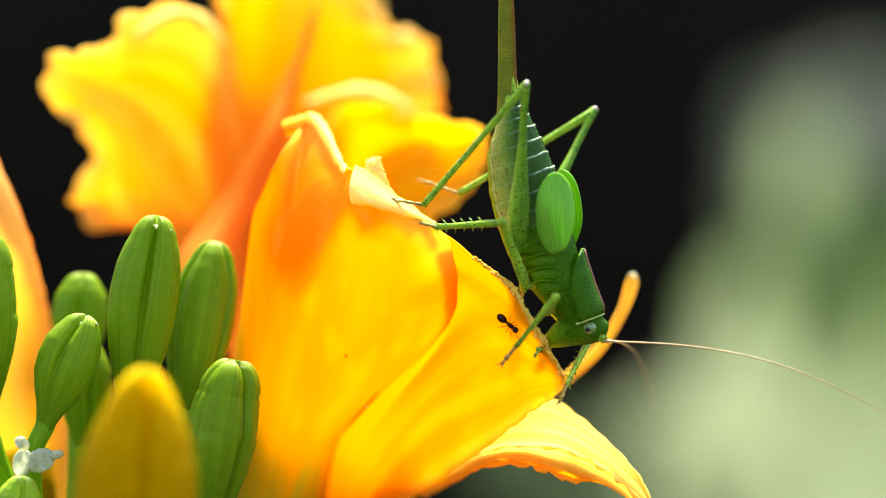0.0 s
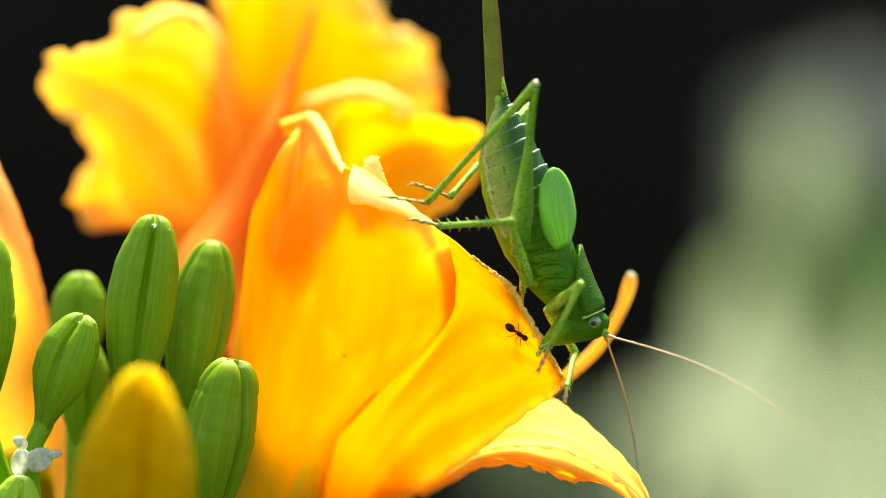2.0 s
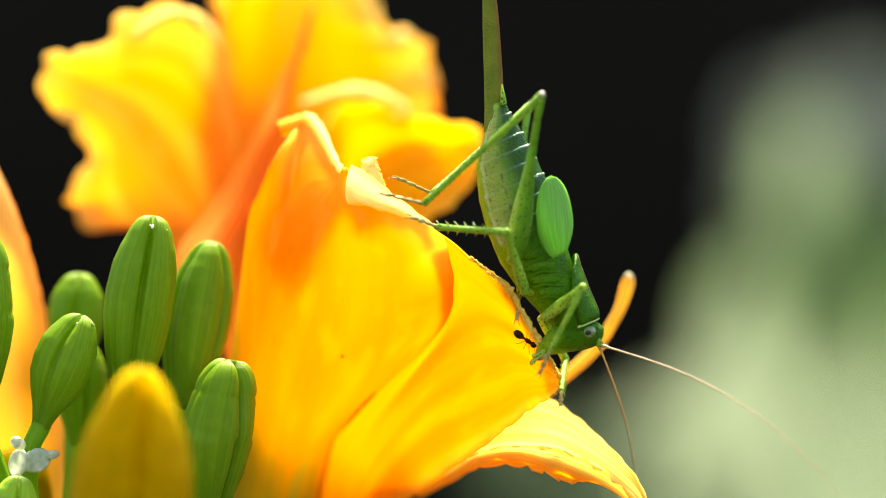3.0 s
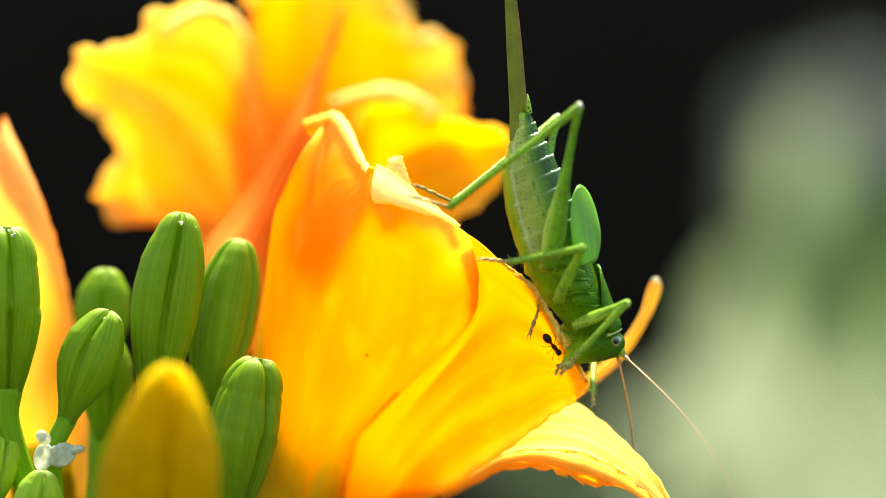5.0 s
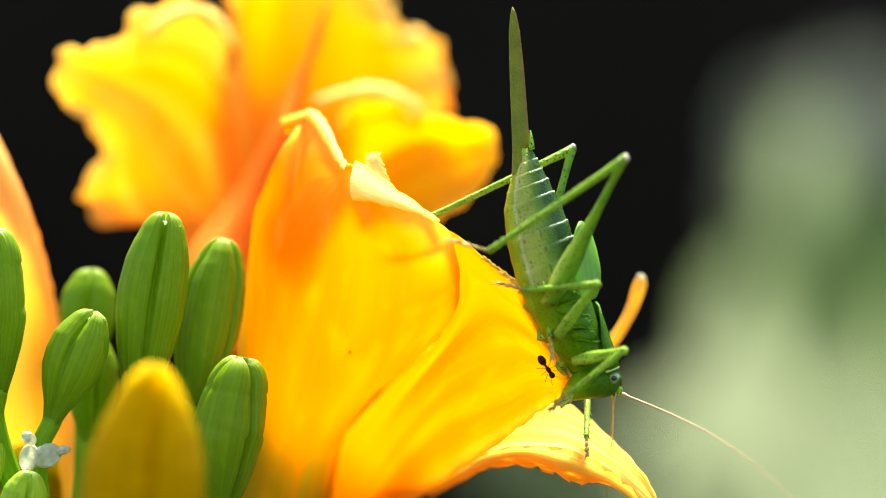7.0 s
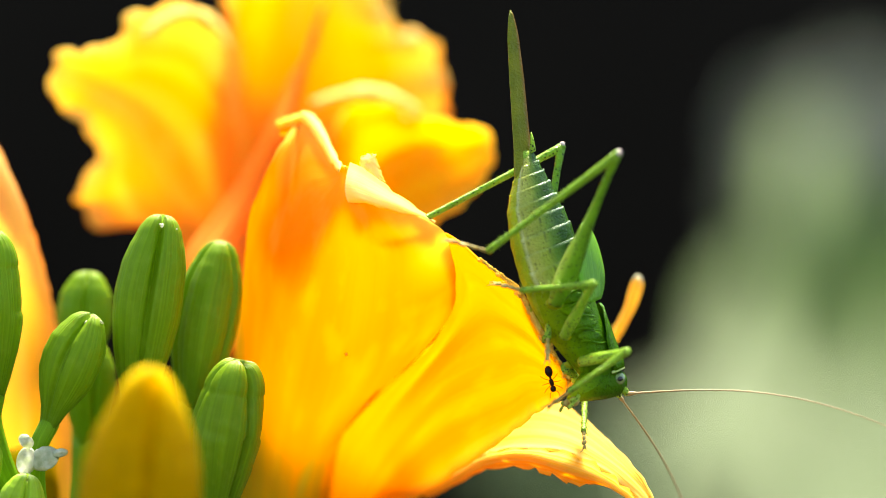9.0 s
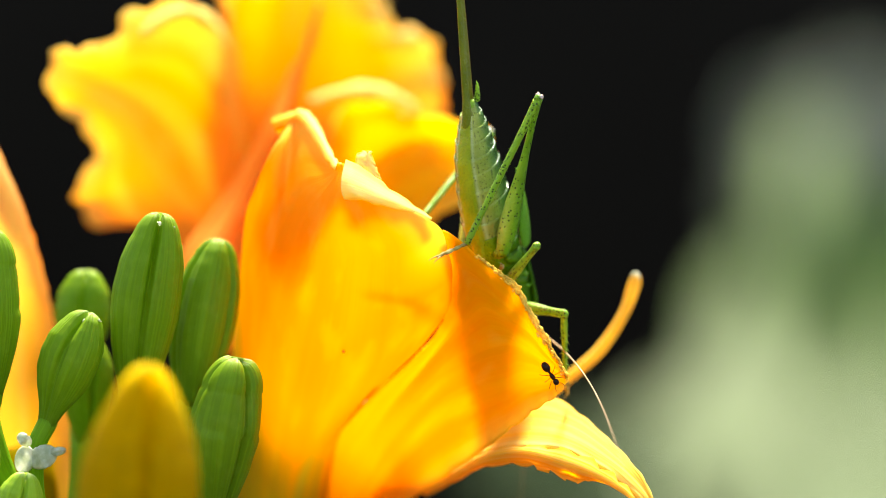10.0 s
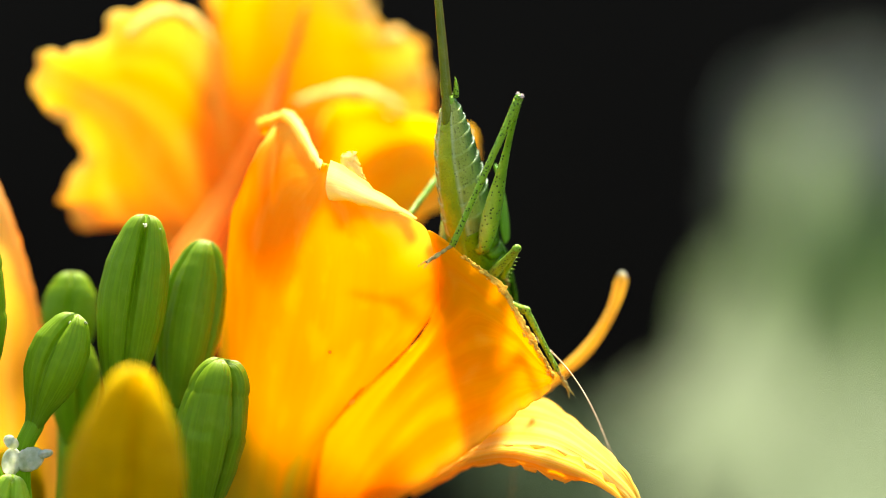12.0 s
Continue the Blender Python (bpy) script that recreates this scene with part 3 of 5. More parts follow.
    tepal([(-36.6, 27, -4.7), (-34.8, 29, -0.7), (-32.2, 32, 3.1), (-29.3, 35, 7.2), (-26.9, 38, 11.8), (-24.6, 41, 16.4), (-22.2, 45, 21.5), (-19.7, 48, 27.3), (-17.8, 51, 33.3)],
          [(-32.5, 23, -5.1), (-31, 25, -1), (-29, 28, 2.7), (-26.7, 31, 6.8), (-24.8, 34, 11.5), (-23, 37, 16.1), (-21.2, 42, 21.2), (-19.1, 46, 27.3), (-17.5, 50, 33.2)],
          [(-28.6, 27, -5.5), (-27.7, 29, -1.4), (-26.2, 32, 2.5), (-24.4, 35, 6.6), (-22.9, 38, 11.3), (-21.6, 41, 16.1), (-20.4, 45, 21.2), (-18.6, 48, 27.3), (-17.2, 51, 33.3)],
          petal_throat, "sepal", "salmon-orange sepal down the throat", folds=2.4, ruffle=0.3, waves=4, seed=12, nu=30)
    # front petals, their outer faces to the viewer, the light falling through them
    front = tepal([(-30.6, 36, -42), (-29.3, 29, -29.6), (-27.5, 23, -17.6), (-25.8, 14, -7.2), (-24.3, 9, 3.3), (-23, 7, 7.2), (-21.3, 7, 10.8), (-19.4, 9, 13.8), (-17.8, 13, 16.2), (-16.1, 12, 16.5), (-14.2, 7, 13.6), (-12.8, 1, 10.9), (-11.7, -4, 9.8)],
          [(-23.6, 31, -41.7), (-22.1, 22, -30.7), (-20.2, 14, -20.9), (-18, 7, -12.1), (-15.9, 1, -4.9), (-14.1, -3, 0.8), (-12.6, -5.5, 5.3), (-11.2, -4, 9.8)],
          [(-16.9, 30, -39.4), (-13.6, 17, -24.1), (-8.3, 11, -18.2), (-2.5, 6, -12.9), (0.9, 2, -8.4), (1.6, -1, -4.5), (1, -3, -0.6), (-0.1, -4, 2), (-3.6, -5, 3.9), (-7.5, -5, 6.3), (-11.2, -4, 9.8)],
          petal_front, label="large front petal, deep yellow, tip curled forward", folds=0.9, ruffle=0.12, waves=5, seed=4, nv=90, nu=36,
          lips=[([(-11.1, -4, 10.4), (-9.2, -4.5, 9.4), (-6.1, -4.5, 6.9), (-2.9, -3.5, 4.5), (-0.8, -2.5, 2.9)],
          [(-11.7, -7, 7.4), (-10.2, -8, 7), (-6.7, -7.5, 5.5), (-3.6, -5.5, 4.2), (-0.8, -3, 2.7)],
          [(-11.3, -6, 5.4), (-9.2, -7.5, 5.3), (-6.6, -7, 4.5), (-3.6, -5.5, 3.7), (-0.8, -3, 2.6)]),
          ([(-9.9, -2, 9.6), (-9.7, -2, 11.1), (-8.3, -2, 11.5)],
          [(-8.9, -3, 9), (-8.7, -3, 10.4), (-8.2, -2, 11.4)],
          [(-6.8, -2.5, 7.8), (-7.5, -2, 9.5), (-8, -2, 11.4)]),
          # narrow raised fold; the highlight along it is put in as pale colour
          ([(-14, 16.3, -23.7), (-12.7, 14.8, -22), (-10.6, 12.2, -19.7), (-8.7, 10.2, -18)],
          [(-13.7, 15.3, -23.7), (-12.3, 13.8, -22), (-10.2, 11.2, -19.8), (-8.6, 9.6, -18.1)],
          [(-13.3, 16.2, -23.9), (-11.9, 14.6, -22.4), (-9.9, 12, -20.1), (-8.5, 10.2, -18.2)], 1.0, 1.05),
          ([(-20.9, 16, 16.3), (-19.7, 15, 16.7), (-18.1, 14, 17.1), (-16.7, 13, 17.4)],
          [(-20.6, 13, 15.4), (-19.4, 12, 15.8), (-18, 12, 16.3), (-16.6, 12, 16.8)],
          [(-20.2, 15, 14.5), (-19.1, 14, 14.9), (-17.8, 14, 15.4), (-16.7, 14, 16.3)], 0.80, 0.86),
          ([(-17.3, 14, 17.5), (-15.9, 13, 16.9), (-14.5, 8, 14.9), (-13.1, 2, 11.9), (-12.1, -3, 10.1)],
          [(-17.5, 11, 16.9), (-16.3, 10, 16.1), (-14.8, 5, 14.1), (-13.3, -1, 11.3), (-12.3, -5, 9.7)],
          [(-17.7, 13, 16.2), (-16.7, 12, 15.3), (-15.3, 7, 13.5), (-13.7, 1, 10.8), (-12.5, -4, 9.3)], 0.86, 1.0)])
    bm = bmesh.new()
    ball(bm, at(SPECK), (0.00018, 0.00012, 0.00021), None, 10, 8)
    part("dirt_speck", bm, dark_seam, front)
    tepal([(-18.0, 31.5, -39.9), (-14.4, 18.0, -24.6), (-9.2, 12.3, -18.8), (-3.6, 8.4, -13.5), (-0.2, 4.5, -8.6), (0.4, 1.5, -4.5), (-0.1, -0.5, -0.6), (-0.6, -1.9, 2.2), (3.8, -4.5, -1.2), (6.7, -6, -3.5), (8.8, -6.5, -5.6), (10.9, -6.5, -9.7), (13.4, -5.5, -13.7), (14.9, -4.5, -16.1)],
          [(-15.7, 29, -39.3), (-8.7, 18, -25.4), (-1.6, 8, -16.7), (3.4, 1, -13), (7.1, -2.5, -11.7), (10, -4, -12.6), (12.8, -4.5, -14.6), (14.9, -4.5, -16.1)],
          [(-14, 32, -41.7), (-8.6, 24, -35.3), (-3, 15, -31.3), (0.9, 8, -28.2), (4.5, 2, -25.3), (8.3, -2.5, -22.1), (11.2, -4, -19.8), (13.1, -4.3, -18.6), (14.2, -4.4, -17.4), (14.9, -4.5, -16.1)],
          petal_gold, label="bright yellow petal with a gnawed edge", folds=0.8, ruffle=0.22, waves=8, seed=5, crest=0.1, gnaw=0.025, nv=90, nu=36)
    tepal([(-14, 34, -42.6), (-3.5, 25, -27.9), (5.3, 16, -22), (10.3, 11, -19.7), (14.2, 8, -19.4), (18, 5, -22.1), (21.7, 0, -25.3), (24.4, -3, -28.6), (26, -5, -32.7)],
          [(-18.5, 34, -41.9), (-9.4, 25, -30.2), (-1.2, 16, -25.8), (4.5, 9, -23.7), (9.4, 4.5, -22.3), (15, 1.5, -22.9), (20.2, -2, -26), (23.6, -4, -29.1), (26, -5, -32.7)],
          [(-23.1, 36, -42.8), (-16.1, 30, -38.6), (-8.6, 25, -35), (-3, 17, -31.3), (0.9, 10, -28.3), (4.5, 4, -25.8), (9.3, -1, -24.7), (14.9, -3.5, -25.1), (19.7, -4.5, -27.5), (23.2, -5, -30.3), (26, -5, -32.7)],
          petal_light, label="lower yellow petal with a ruffled edge and drooping tip", folds=0.6, ruffle=0.2, waves=7, seed=6, nv=90, nu=36,
          lips=[([(-3.4, 17, -31.3), (0.9, 10, -28.2), (4.5, 4, -25.7), (9.3, -1, -24.6), (14.9, -3.5, -25), (19.7, -4.5, -27.4), (23.2, -5, -30.3), (26, -5, -32.7)],
          [(-3, 16, -31.6), (1.4, 8.5, -28.7), (4.8, 2, -26.4), (9.3, -3, -25.5), (14.1, -5.5, -26.5), (19, -6, -28.3), (22.8, -6, -30.9), (26, -5, -32.8)],
          [(-2.7, 18, -32), (1.7, 11, -29.4), (4.6, 5.5, -27.6), (9.4, 0.5, -27), (12.7, -2, -27.7), (15.7, -3, -29), (18.2, -3.5, -28.6), (20.8, -4.5, -28.7), (26, -5, -33)], 0.16, 0.30, 0.7)])
    tepal([(7.8, 24, -23.2), (13.4, 22, -18.3), (19.2, 20, -13), (22.4, 18.5, -8.2), (23.5, 17.5, -4.4), (24.1, 17, -3.3)],
          [(8, 22.5, -23.3), (13.6, 20.5, -18.4), (19.4, 18.5, -13.3), (22.6, 17, -8.4), (24, 16.5, -4.4), (24.1, 17, -3.3)],
          [(8.3, 24, -23.7), (14, 22, -18.8), (19.8, 20, -13.7), (23, 18.5, -8.7), (24.6, 17.5, -4.6), (24.2, 17, -3.3)],
          petal_light, "sepal", "narrow upcurved orange-yellow sepal with pale tip", ruffle=0.0, seed=7, nu=14, thick=0.5, low=0.25, high=1.06)

    bm = bmesh.new()
    ball(bm, at((24.15, 17, -3.7)), (0.00062, 0.0005, 0.0007), None, 12, 8)
    part("sepal_tip", bm, membrane, flower, "withered white tip of the narrow sepal")

    bm = bmesh.new()
    rod(bm, [(-47.1, 12, -43.9), (-52.3, 14, -39), (-54, 16, -31.8), (-55.4, 16, -26)], [2.2, 3.0, 4.2, 4.5], 14, 16)
    second = part("flower", bm, bud_yellow, plant, "second bloom cut off at the side, orange and cream", shift=back)
    bm = bmesh.new()
    petal(bm, [(-68.5, 40, -34.8), (-68.8, 36.6, -15.7), (-65.9, 31.3, 3.1), (-60.9, 26, 16.3)],
          [(-57.4, 28, -34), (-57.6, 22.6, -15.3), (-58.1, 20.8, -0.7), (-59.5, 20.4, 10.3), (-60.9, 26, 16.3)],
          [(-48.6, 38, -34.7), (-50.9, 28.4, -14.8), (-52.7, 24.2, -4.3), (-55.5, 22.4, 5.2), (-60.9, 26, 16.3)], ruffle=0.2, seed=11)
    part("petal", bm, petal_cream, second)

    # buds: base, tip, radius, turn of the seams, skin
    buds = [((-38.9, 0, -18.6), (-35.8, -1, 3.5), 4.25, 0.45, bud_green, 0.30),
            ((-32.3, 5, -20.2), (-28.9, 6, 0.4), 4.1, 1.57, bud_green, 0.25),
            ((-28.8, -4, -32.4), (-25.9, -5, -13.7), 4.5, -0.32, bud_green, 0.4),
            ((-49.6, -3, -22.2), (-44.4, -3, -8.7), 3.8, 0.87, bud_green, 0.1),
            ((-57.3, -2, -18.6), (-57.4, -3, 2), 4.5, 0.17, bud_green, 0.2),
            ((-46.9, 18, -14.5), (-46.6, 18, -3.6), 3.6, 0.5, bud_green, 0.2),
            ((-45.7, 12, -25.1), (-45.5, 12, -12.2), 3.2, 0.2, bud_green, 0.2),
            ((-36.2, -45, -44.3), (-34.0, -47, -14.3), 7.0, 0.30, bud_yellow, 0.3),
            ((-53.5, -6, -36.1), (-51.8, -7, -28.3), 2.9, 0.3, bud_young, 0.1),
            ((-58.1, -2, -31.5), (-56.9, -2, -23.4), 2.2, 0.3, bud_young, 0.1)]
    names = ["large closed green bud with a deep seam", "plump smooth green bud", "split-tipped green bud", "short leaning green bud", "tall ribbed green bud",
             "small ribbed green bud behind the others", "dim green bud low in the cluster", "ripe yellow bud, sunlit tip and olive shade painted on", "tiny pale green bud", "tiny pale green bud"]
    joint = Vector((-46.3, 3, -40.3))
    for i, (base, tip, r, spin, mat, bend) in enumerate(buds):
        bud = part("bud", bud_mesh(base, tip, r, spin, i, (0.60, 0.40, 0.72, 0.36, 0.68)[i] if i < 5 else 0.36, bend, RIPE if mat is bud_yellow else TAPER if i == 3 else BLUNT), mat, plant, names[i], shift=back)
        if i in (0, 3, 4):
            rnd = random.Random(i)
            bm = bmesh.new()
            for k in range(9):
                z = rnd.uniform(0.10, 0.30)
                c = Vector(tip) + Vector((rnd.gauss(0.5, 0.55), -0.9 - rnd.random() * 0.6, rnd.gauss(-0.7, 0.3)))
                ball(bm, at(c), (z / 1000, z / 1000, z * 0.7 / 1000), Matrix.Rotation(rnd.random() * 3, 4, "Y"), 8, 6)
            part("sap_crumbs", bm, membrane, bud, "white crumbs of dried sap")
        bm = bmesh.new()
        bv, d = Vector(base), (Vector(tip) - Vector(base)).normalized()
        rod(bm, [bv + d * 0.6, bv - d * 4, (bv - d * 9).lerp(joint, 0.35), joint], [r * (0.50 if i != 3 else 0.33), r * (0.44 if i != 3 else 0.30), r * 0.34, r * 0.5], 16, 18)
        part("pedicel", bm, stem_green, bud)

    # dry papery bracts at the fork
    for k, (c, rx, rz, turn) in enumerate([((-52.1, -5.5, -26.4), 1.2, 1.7, 10), ((-49.9, -5.5, -26.1), 1.9, 1.4, -25), ((-48.1, -5.5, -25.4), 1.1, 0.5, -10), ((-52, -7, -23.9), 1.0, 0.7, 40)]):
        bm = bmesh.new()
        grid, uvs = [], []
        cv = Vector(c)
        tm = Matrix.Rotation(radians(turn), 3, "Y")
        for j in range(12):
            row, ur = [], []
            for i in range(12):
                u, v = i / 5.5 - 1, j / 5.5 - 1
                w = math.sqrt(max(0.04, 1 - v * v))
                q = Vector((u * w * rx, 0.6 * u * u + 0.2 * noise.noise(Vector((u * 2, v * 2, k * 3.1))), v * rz))
                row.append(at(cv + tm @ q))
                ur.append((i / 11, j / 11))
            grid.append(row)
            uvs.append(ur)
        sheet(bm, grid, uvs, 0.00015)
        part("bract", bm, membrane, plant, "dry translucent white bract", shift=back)

    # chewed crumbs and shreds along the bitten rim
    rnd = random.Random(5)
    bm = bmesh.new()
    line = [(3.6, -4.8, -1), (5.2, -5.6, -2.3), (6.7, -6.2, -3.5), (8.2, -6.6, -4.9), (9.4, -6.8, -6.9), (10.9, -6.8, -9.7), (12.4, -6.2, -12), (13.8, -5.5, -14.3), (14.7, -4.9, -15.8)]
    grid, uvs = [], []
    for j in range(130):
        t = j / 129
        wide = float(np.interp(t, [0, .2, .35, .62, .8, 1], [0.15, 0.3, 0.6, 0.6, 0.4, 0.2]))
        wide *= 1 + 0.7 * noise.noise(Vector((t * 21, 3.3, 0))) + 0.4 * noise.noise(Vector((t * 60, 1.3, 0)))
        row, ur = [], []
        for i in range(11):
            u = i / 10
            q = spline(line, t) + Vector((-0.72, 0.38, -0.62)) * ((u - 0.8) * wide)
            lump = noise.noise(Vector((t * 34, u * 2.6, 5.1))) + 0.6 * noise.noise(Vector((t * 80, u * 6, 2.2)))
            q = q + Vector((0.25 * lump, 0.1 - 0.25 * abs(lump), 0.2 * noise.noise(Vector((t * 70, u * 5, 8.8)))))
            row.append(at(q))
            ur.append((u * 0.2 + 0.4, t))
        grid.append(row)
        uvs.append(ur)
    sheet(bm, grid, uvs, 0.0002)
    for k in range(45):
        t = rnd.random() ** 0.9
        c = spline(line, t) + Vector((rnd.gauss(-0.1, 0.2), rnd.uniform(-0.6, -0.1), rnd.gauss(0.0, 0.2)))
        z = rnd.uniform(0.10, 0.24)
        start = len(bm.verts)
        ball(bm, at(c), (z * rnd.uniform(0.8, 1.7) / 1000, z * 0.7 / 1000, z * rnd.uniform(0.5, 1.0) / 1000), Matrix.Rotation(rnd.uniform(0.2, 1.3), 4, "Y"), 9, 7)
        bm.verts.ensure_lookup_table()
        for v in bm.verts[start:]:
            v.co += noise.noise_vector(v.co * 3500) * z * 0.0003
    crumbs = part("gnawed_edge", bm, crumb_skin, flower, "pale chewed shreds and crumbs of petal")
    tagged(crumbs, kind="stuff")
    return plant, front


# ---- the bush cricket: x to its head, y to its left, z to its back ----
HIPS = {"hind": (-0.5, 2.5, -1.9), "middle": (3.6, 2.1, -2.1), "front": (7.2, 1.9, -0.9)}
LENGTHS = {"hind": (21.5, 20.0), "middle": (9.6, 9.8), "front": (8.0, 8.6)}


def ring(x, zc, h, w, n=28, lo=0.0, hi=2 * math.pi, grow=0.0):
    full = hi - lo > 6.2
    ks = np.linspace(lo, hi, n, endpoint=not full)
    return [Vector((x, math.sin(k) * (w + grow), zc + math.cos(k) * (h + grow))) / 1000 for k in ks]


PROFILE = [(-19.4, 4.2, 0.4, 0.4), (-18.4, 3.7, 1.05, 0.95), (-17, 3.1, 1.8, 1.5), (-15, 2.5, 2.75, 2.0), (-13, 2.0, 3.5, 2.3), (-9, 1.6, 4.2, 2.7), (-5, 1.3, 4.4, 2.9), (-1, 1.0, 4.2, 3.0), (3, 1.2, 3.7, 3.0), (6, 1.8, 3.1, 2.8), (9, 2.6, 2.7, 2.4), (10.5, 2.6, 2.3, 2.1)]


def girth(x):
    xs = [p[0] for p in PROFILE]
    return [float(np.interp(x, xs, [p[k] for p in PROFILE])) for k in (1, 2, 3)]


def limb(length, radii, sides=12, rows=22, flat=1.0):
    bm = bmesh.new()
    rings = []
    for j in range(rows + 1):
        t = j / rows
        r = float(np.interp(t, np.linspace(0, 1, len(radii)), radii))
        rings.append([Vector((t * length, math.cos(k) * r * flat, math.sin(k) * r)) / 1000 for k in np.linspace(0, 2 * math.pi, sides, endpoint=False)])
    return loft(bm, rings)


def spines(bm, length, count, size, sides=(-1, 1), start=0.25):
    for s in sides:
        for k in range(count):
            x = length * (start + (0.97 - start) * k / max(1, count - 1))
            base = Vector((x, 0.15 * s, -0.25 * s))
            tip = base + Vector((size * 0.5, 0.1 * s, -size * s))
            rr = 0.10 if size > 0.5 else 0.07
            vs = [bm.verts.new((base + o) / 1000) for o in (Vector((rr, 0, 0)), Vector((-rr, rr, 0)), Vector((-rr, -rr, 0)))]
            top = bm.verts.new(tip / 1000)
            bm.faces.new(vs)
            for i in range(3):
                bm.faces.new((vs[i], vs[(i + 1) % 3], top))


def cricket():
    body = new("bush_cricket")
    tagged(body, "green bush cricket nymph with long ovipositor, clinging to the petal edge", "insect")

    bm = bmesh.new()
    loft(bm, [ring(x, *girth(x)) for x in np.linspace(-3.0, 10.4, 22)])
    part("thorax", bm, shell, body)
    for k in range(4):
        x = -0.6 + k * 1.75
        zc, h, w = girth(x)
        for s in (-1, 1):
            bm = bmesh.new()
            ball(bm, Vector((x, s * w * 0.86, zc - h * 0.12)) / 1000, Vector((0.95, 0.75, 2.3 - 0.15 * k)) / 1000, Matrix.Rotation(0.35, 4, "Y"), 16, 12)
            part("side_plate", bm, shell, body)
    for k in range(5):
        x = -1.3 + k * 1.7
        zc, h, w = girth(x)
        for s in (-1, 1):
            rows = []
            for t in np.linspace(0, 1, 14):
                r = 0.15 * math.sin(math.pi * (0.08 + 0.84 * t)) ** 0.5
                c = Vector((x + 0.9 * (t - 0.5) + 0.25 * math.sin(t * 5 + k), s * (w * 0.86 + 0.42 + 0.36 * math.sin(math.pi * t)), zc - h * 0.75 + h * 1.15 * t))
                rows.append([(c + Vector((math.cos(q), math.sin(q), 0)) * r) / 1000 for q in np.linspace(0, 2 * math.pi, 8, endpoint=False)])
            part("side_ridge", loft(bmesh.new(), rows), shell, body)
    for pair, big in (("hind", 1.0), ("middle", 0.65), ("front", 0.6)):
        for s in (-1, 1):
            x, y, z = HIPS[pair]
            bm = bmesh.new()
            ball(bm, Vector((x, y * s * 0.80, z + 0.8)) / 1000, Vector((big * 0.9, big * 0.75, big * 1.7)) / 1000, Matrix.Rotation(0.3, 4, "Y"), 16, 12)
            part("coxa", bm, belly_skin, body)
    edges = [-3.0, -5.2, -7.3, -9.4, -11.4, -13.3, -15.0, -16.5, -17.8, -19.2]
    for a, c in zip(edges, edges[1:]):
        bm = bmesh.new()
        rows = []
        for t in np.linspace(0, 1, 7):
            x = a + 0.5 + (c - a - 0.5) * t
            rows.append(ring(x, *girth(x), n=40, grow=0.20 * t ** 1.3 - 0.06))
        rows.append(ring(c + 0.06, *girth(c), n=40, grow=-0.06))
        for r in rows:
            for q in r:
                if abs(q.y) > 0.0006:
                    q.z += 0.00008 * math.sin(q.y * 9000)
        loft(bm, rows)
        seg = part("abdomen_segment", bm, skin, body)
        zc, h, w = girth(c)
        rows = []
        for q in np.linspace(-1.35, 1.35, 30):
            mid = Vector((c + 0.12 + 0.06 * math.sin(q * 7 + c), math.sin(q) * (w + 0.09), zc + math.cos(q) * (h + 0.09)))
            out = Vector((0, math.sin(q), math.cos(q)))
            r = 0.07 * (1 - (abs(q) / 1.4) ** 4) * (0.75 + 0.5 * noise.noise(Vector((q * 3, c, 1.7))) + 0.25) + 0.02
            rows.append([(mid + (Vector((1, 0, 0)) * math.cos(k) * 1.3 + out * math.sin(k)) * r) / 1000 for k in np.linspace(0, 2 * math.pi, 8, endpoint=False)])
        part("segment_rim", loft(bmesh.new(), rows), rim_skin, seg, "pale glossy rim of the segment")
    bm = bmesh.new()
    rows = []
    for t in np.linspace(0, 1, 40):
        x = -17.6 + 19.5 * t
        zc, h, w = girth(x)
        e = 0.62 * math.sin(math.pi * min(0.98, max(0.02, t))) ** 0.4 * (1 + 0.05 * math.sin(t * 60))
        rows.append([Vector((x, math.sin(k) * e * 1.7, zc - h + 0.22 + math.cos(k) * e * 0.8)) / 1000 for k in np.linspace(0, 2 * math.pi, 16, endpoint=False)])
    loft(bm, rows)
    part("belly_plate", bm, belly_skin, body, "yellow-green belly line")
    bm = bmesh.new()
    ball(bm, Vector((-18.5, 0, 3.6)) / 1000, (0.0011, 0.0008, 0.0009))
    part("tail_plate", bm, leg_skin, body)
    for s in (-1, 1):
        bm = bmesh.new()
        rows = []
        for t in np.linspace(0, 1, 9):
            r = 0.42 * (1 - t) ** 0.7 + 0.04
            rows.append([Vector((-18.9 - 2.4 * t, s * (0.7 + 0.25 * math.sin(t * 2)) + math.cos(k) * r, 4.3 + 0.7 * t + math.sin(k) * r)) / 1000 for k in np.linspace(0, 2 * math.pi, 10, endpoint=False)])
        loft(bm, rows)
        part("cercus", bm, leg_skin, body)
    bm = bmesh.new()
    rows = []
    for t in np.linspace(0, 1, 30):
        x = -15.6 - 20.8 * t
        z = 2.0 + 7.6 * t - 0.3 * t * t
        h = float(np.interp(t, [0, .06, .2, .6, .85, .96, 1], [1.0, 1.5, 1.30, 1.12, 0.85, 0.46, 0.08]))
        w = float(np.interp(t, [0, .06, .2, .85, 1], [0.7, 0.85, 0.45, 0.3, 0.06]))
        rows.append([Vector((x, math.sin(k) * w * (1 - 0.35 * math.exp(-(math.cos(k) / 0.2) ** 2)), z + math.cos(k) * h)) / 1000 for k in np.linspace(0, 2 * math.pi, 20, endpoint=False)])
    loft(bm, rows)
    part("ovipositor", bm, blade_skin, body, "olive sabre-shaped ovipositor with reddish upper edge")

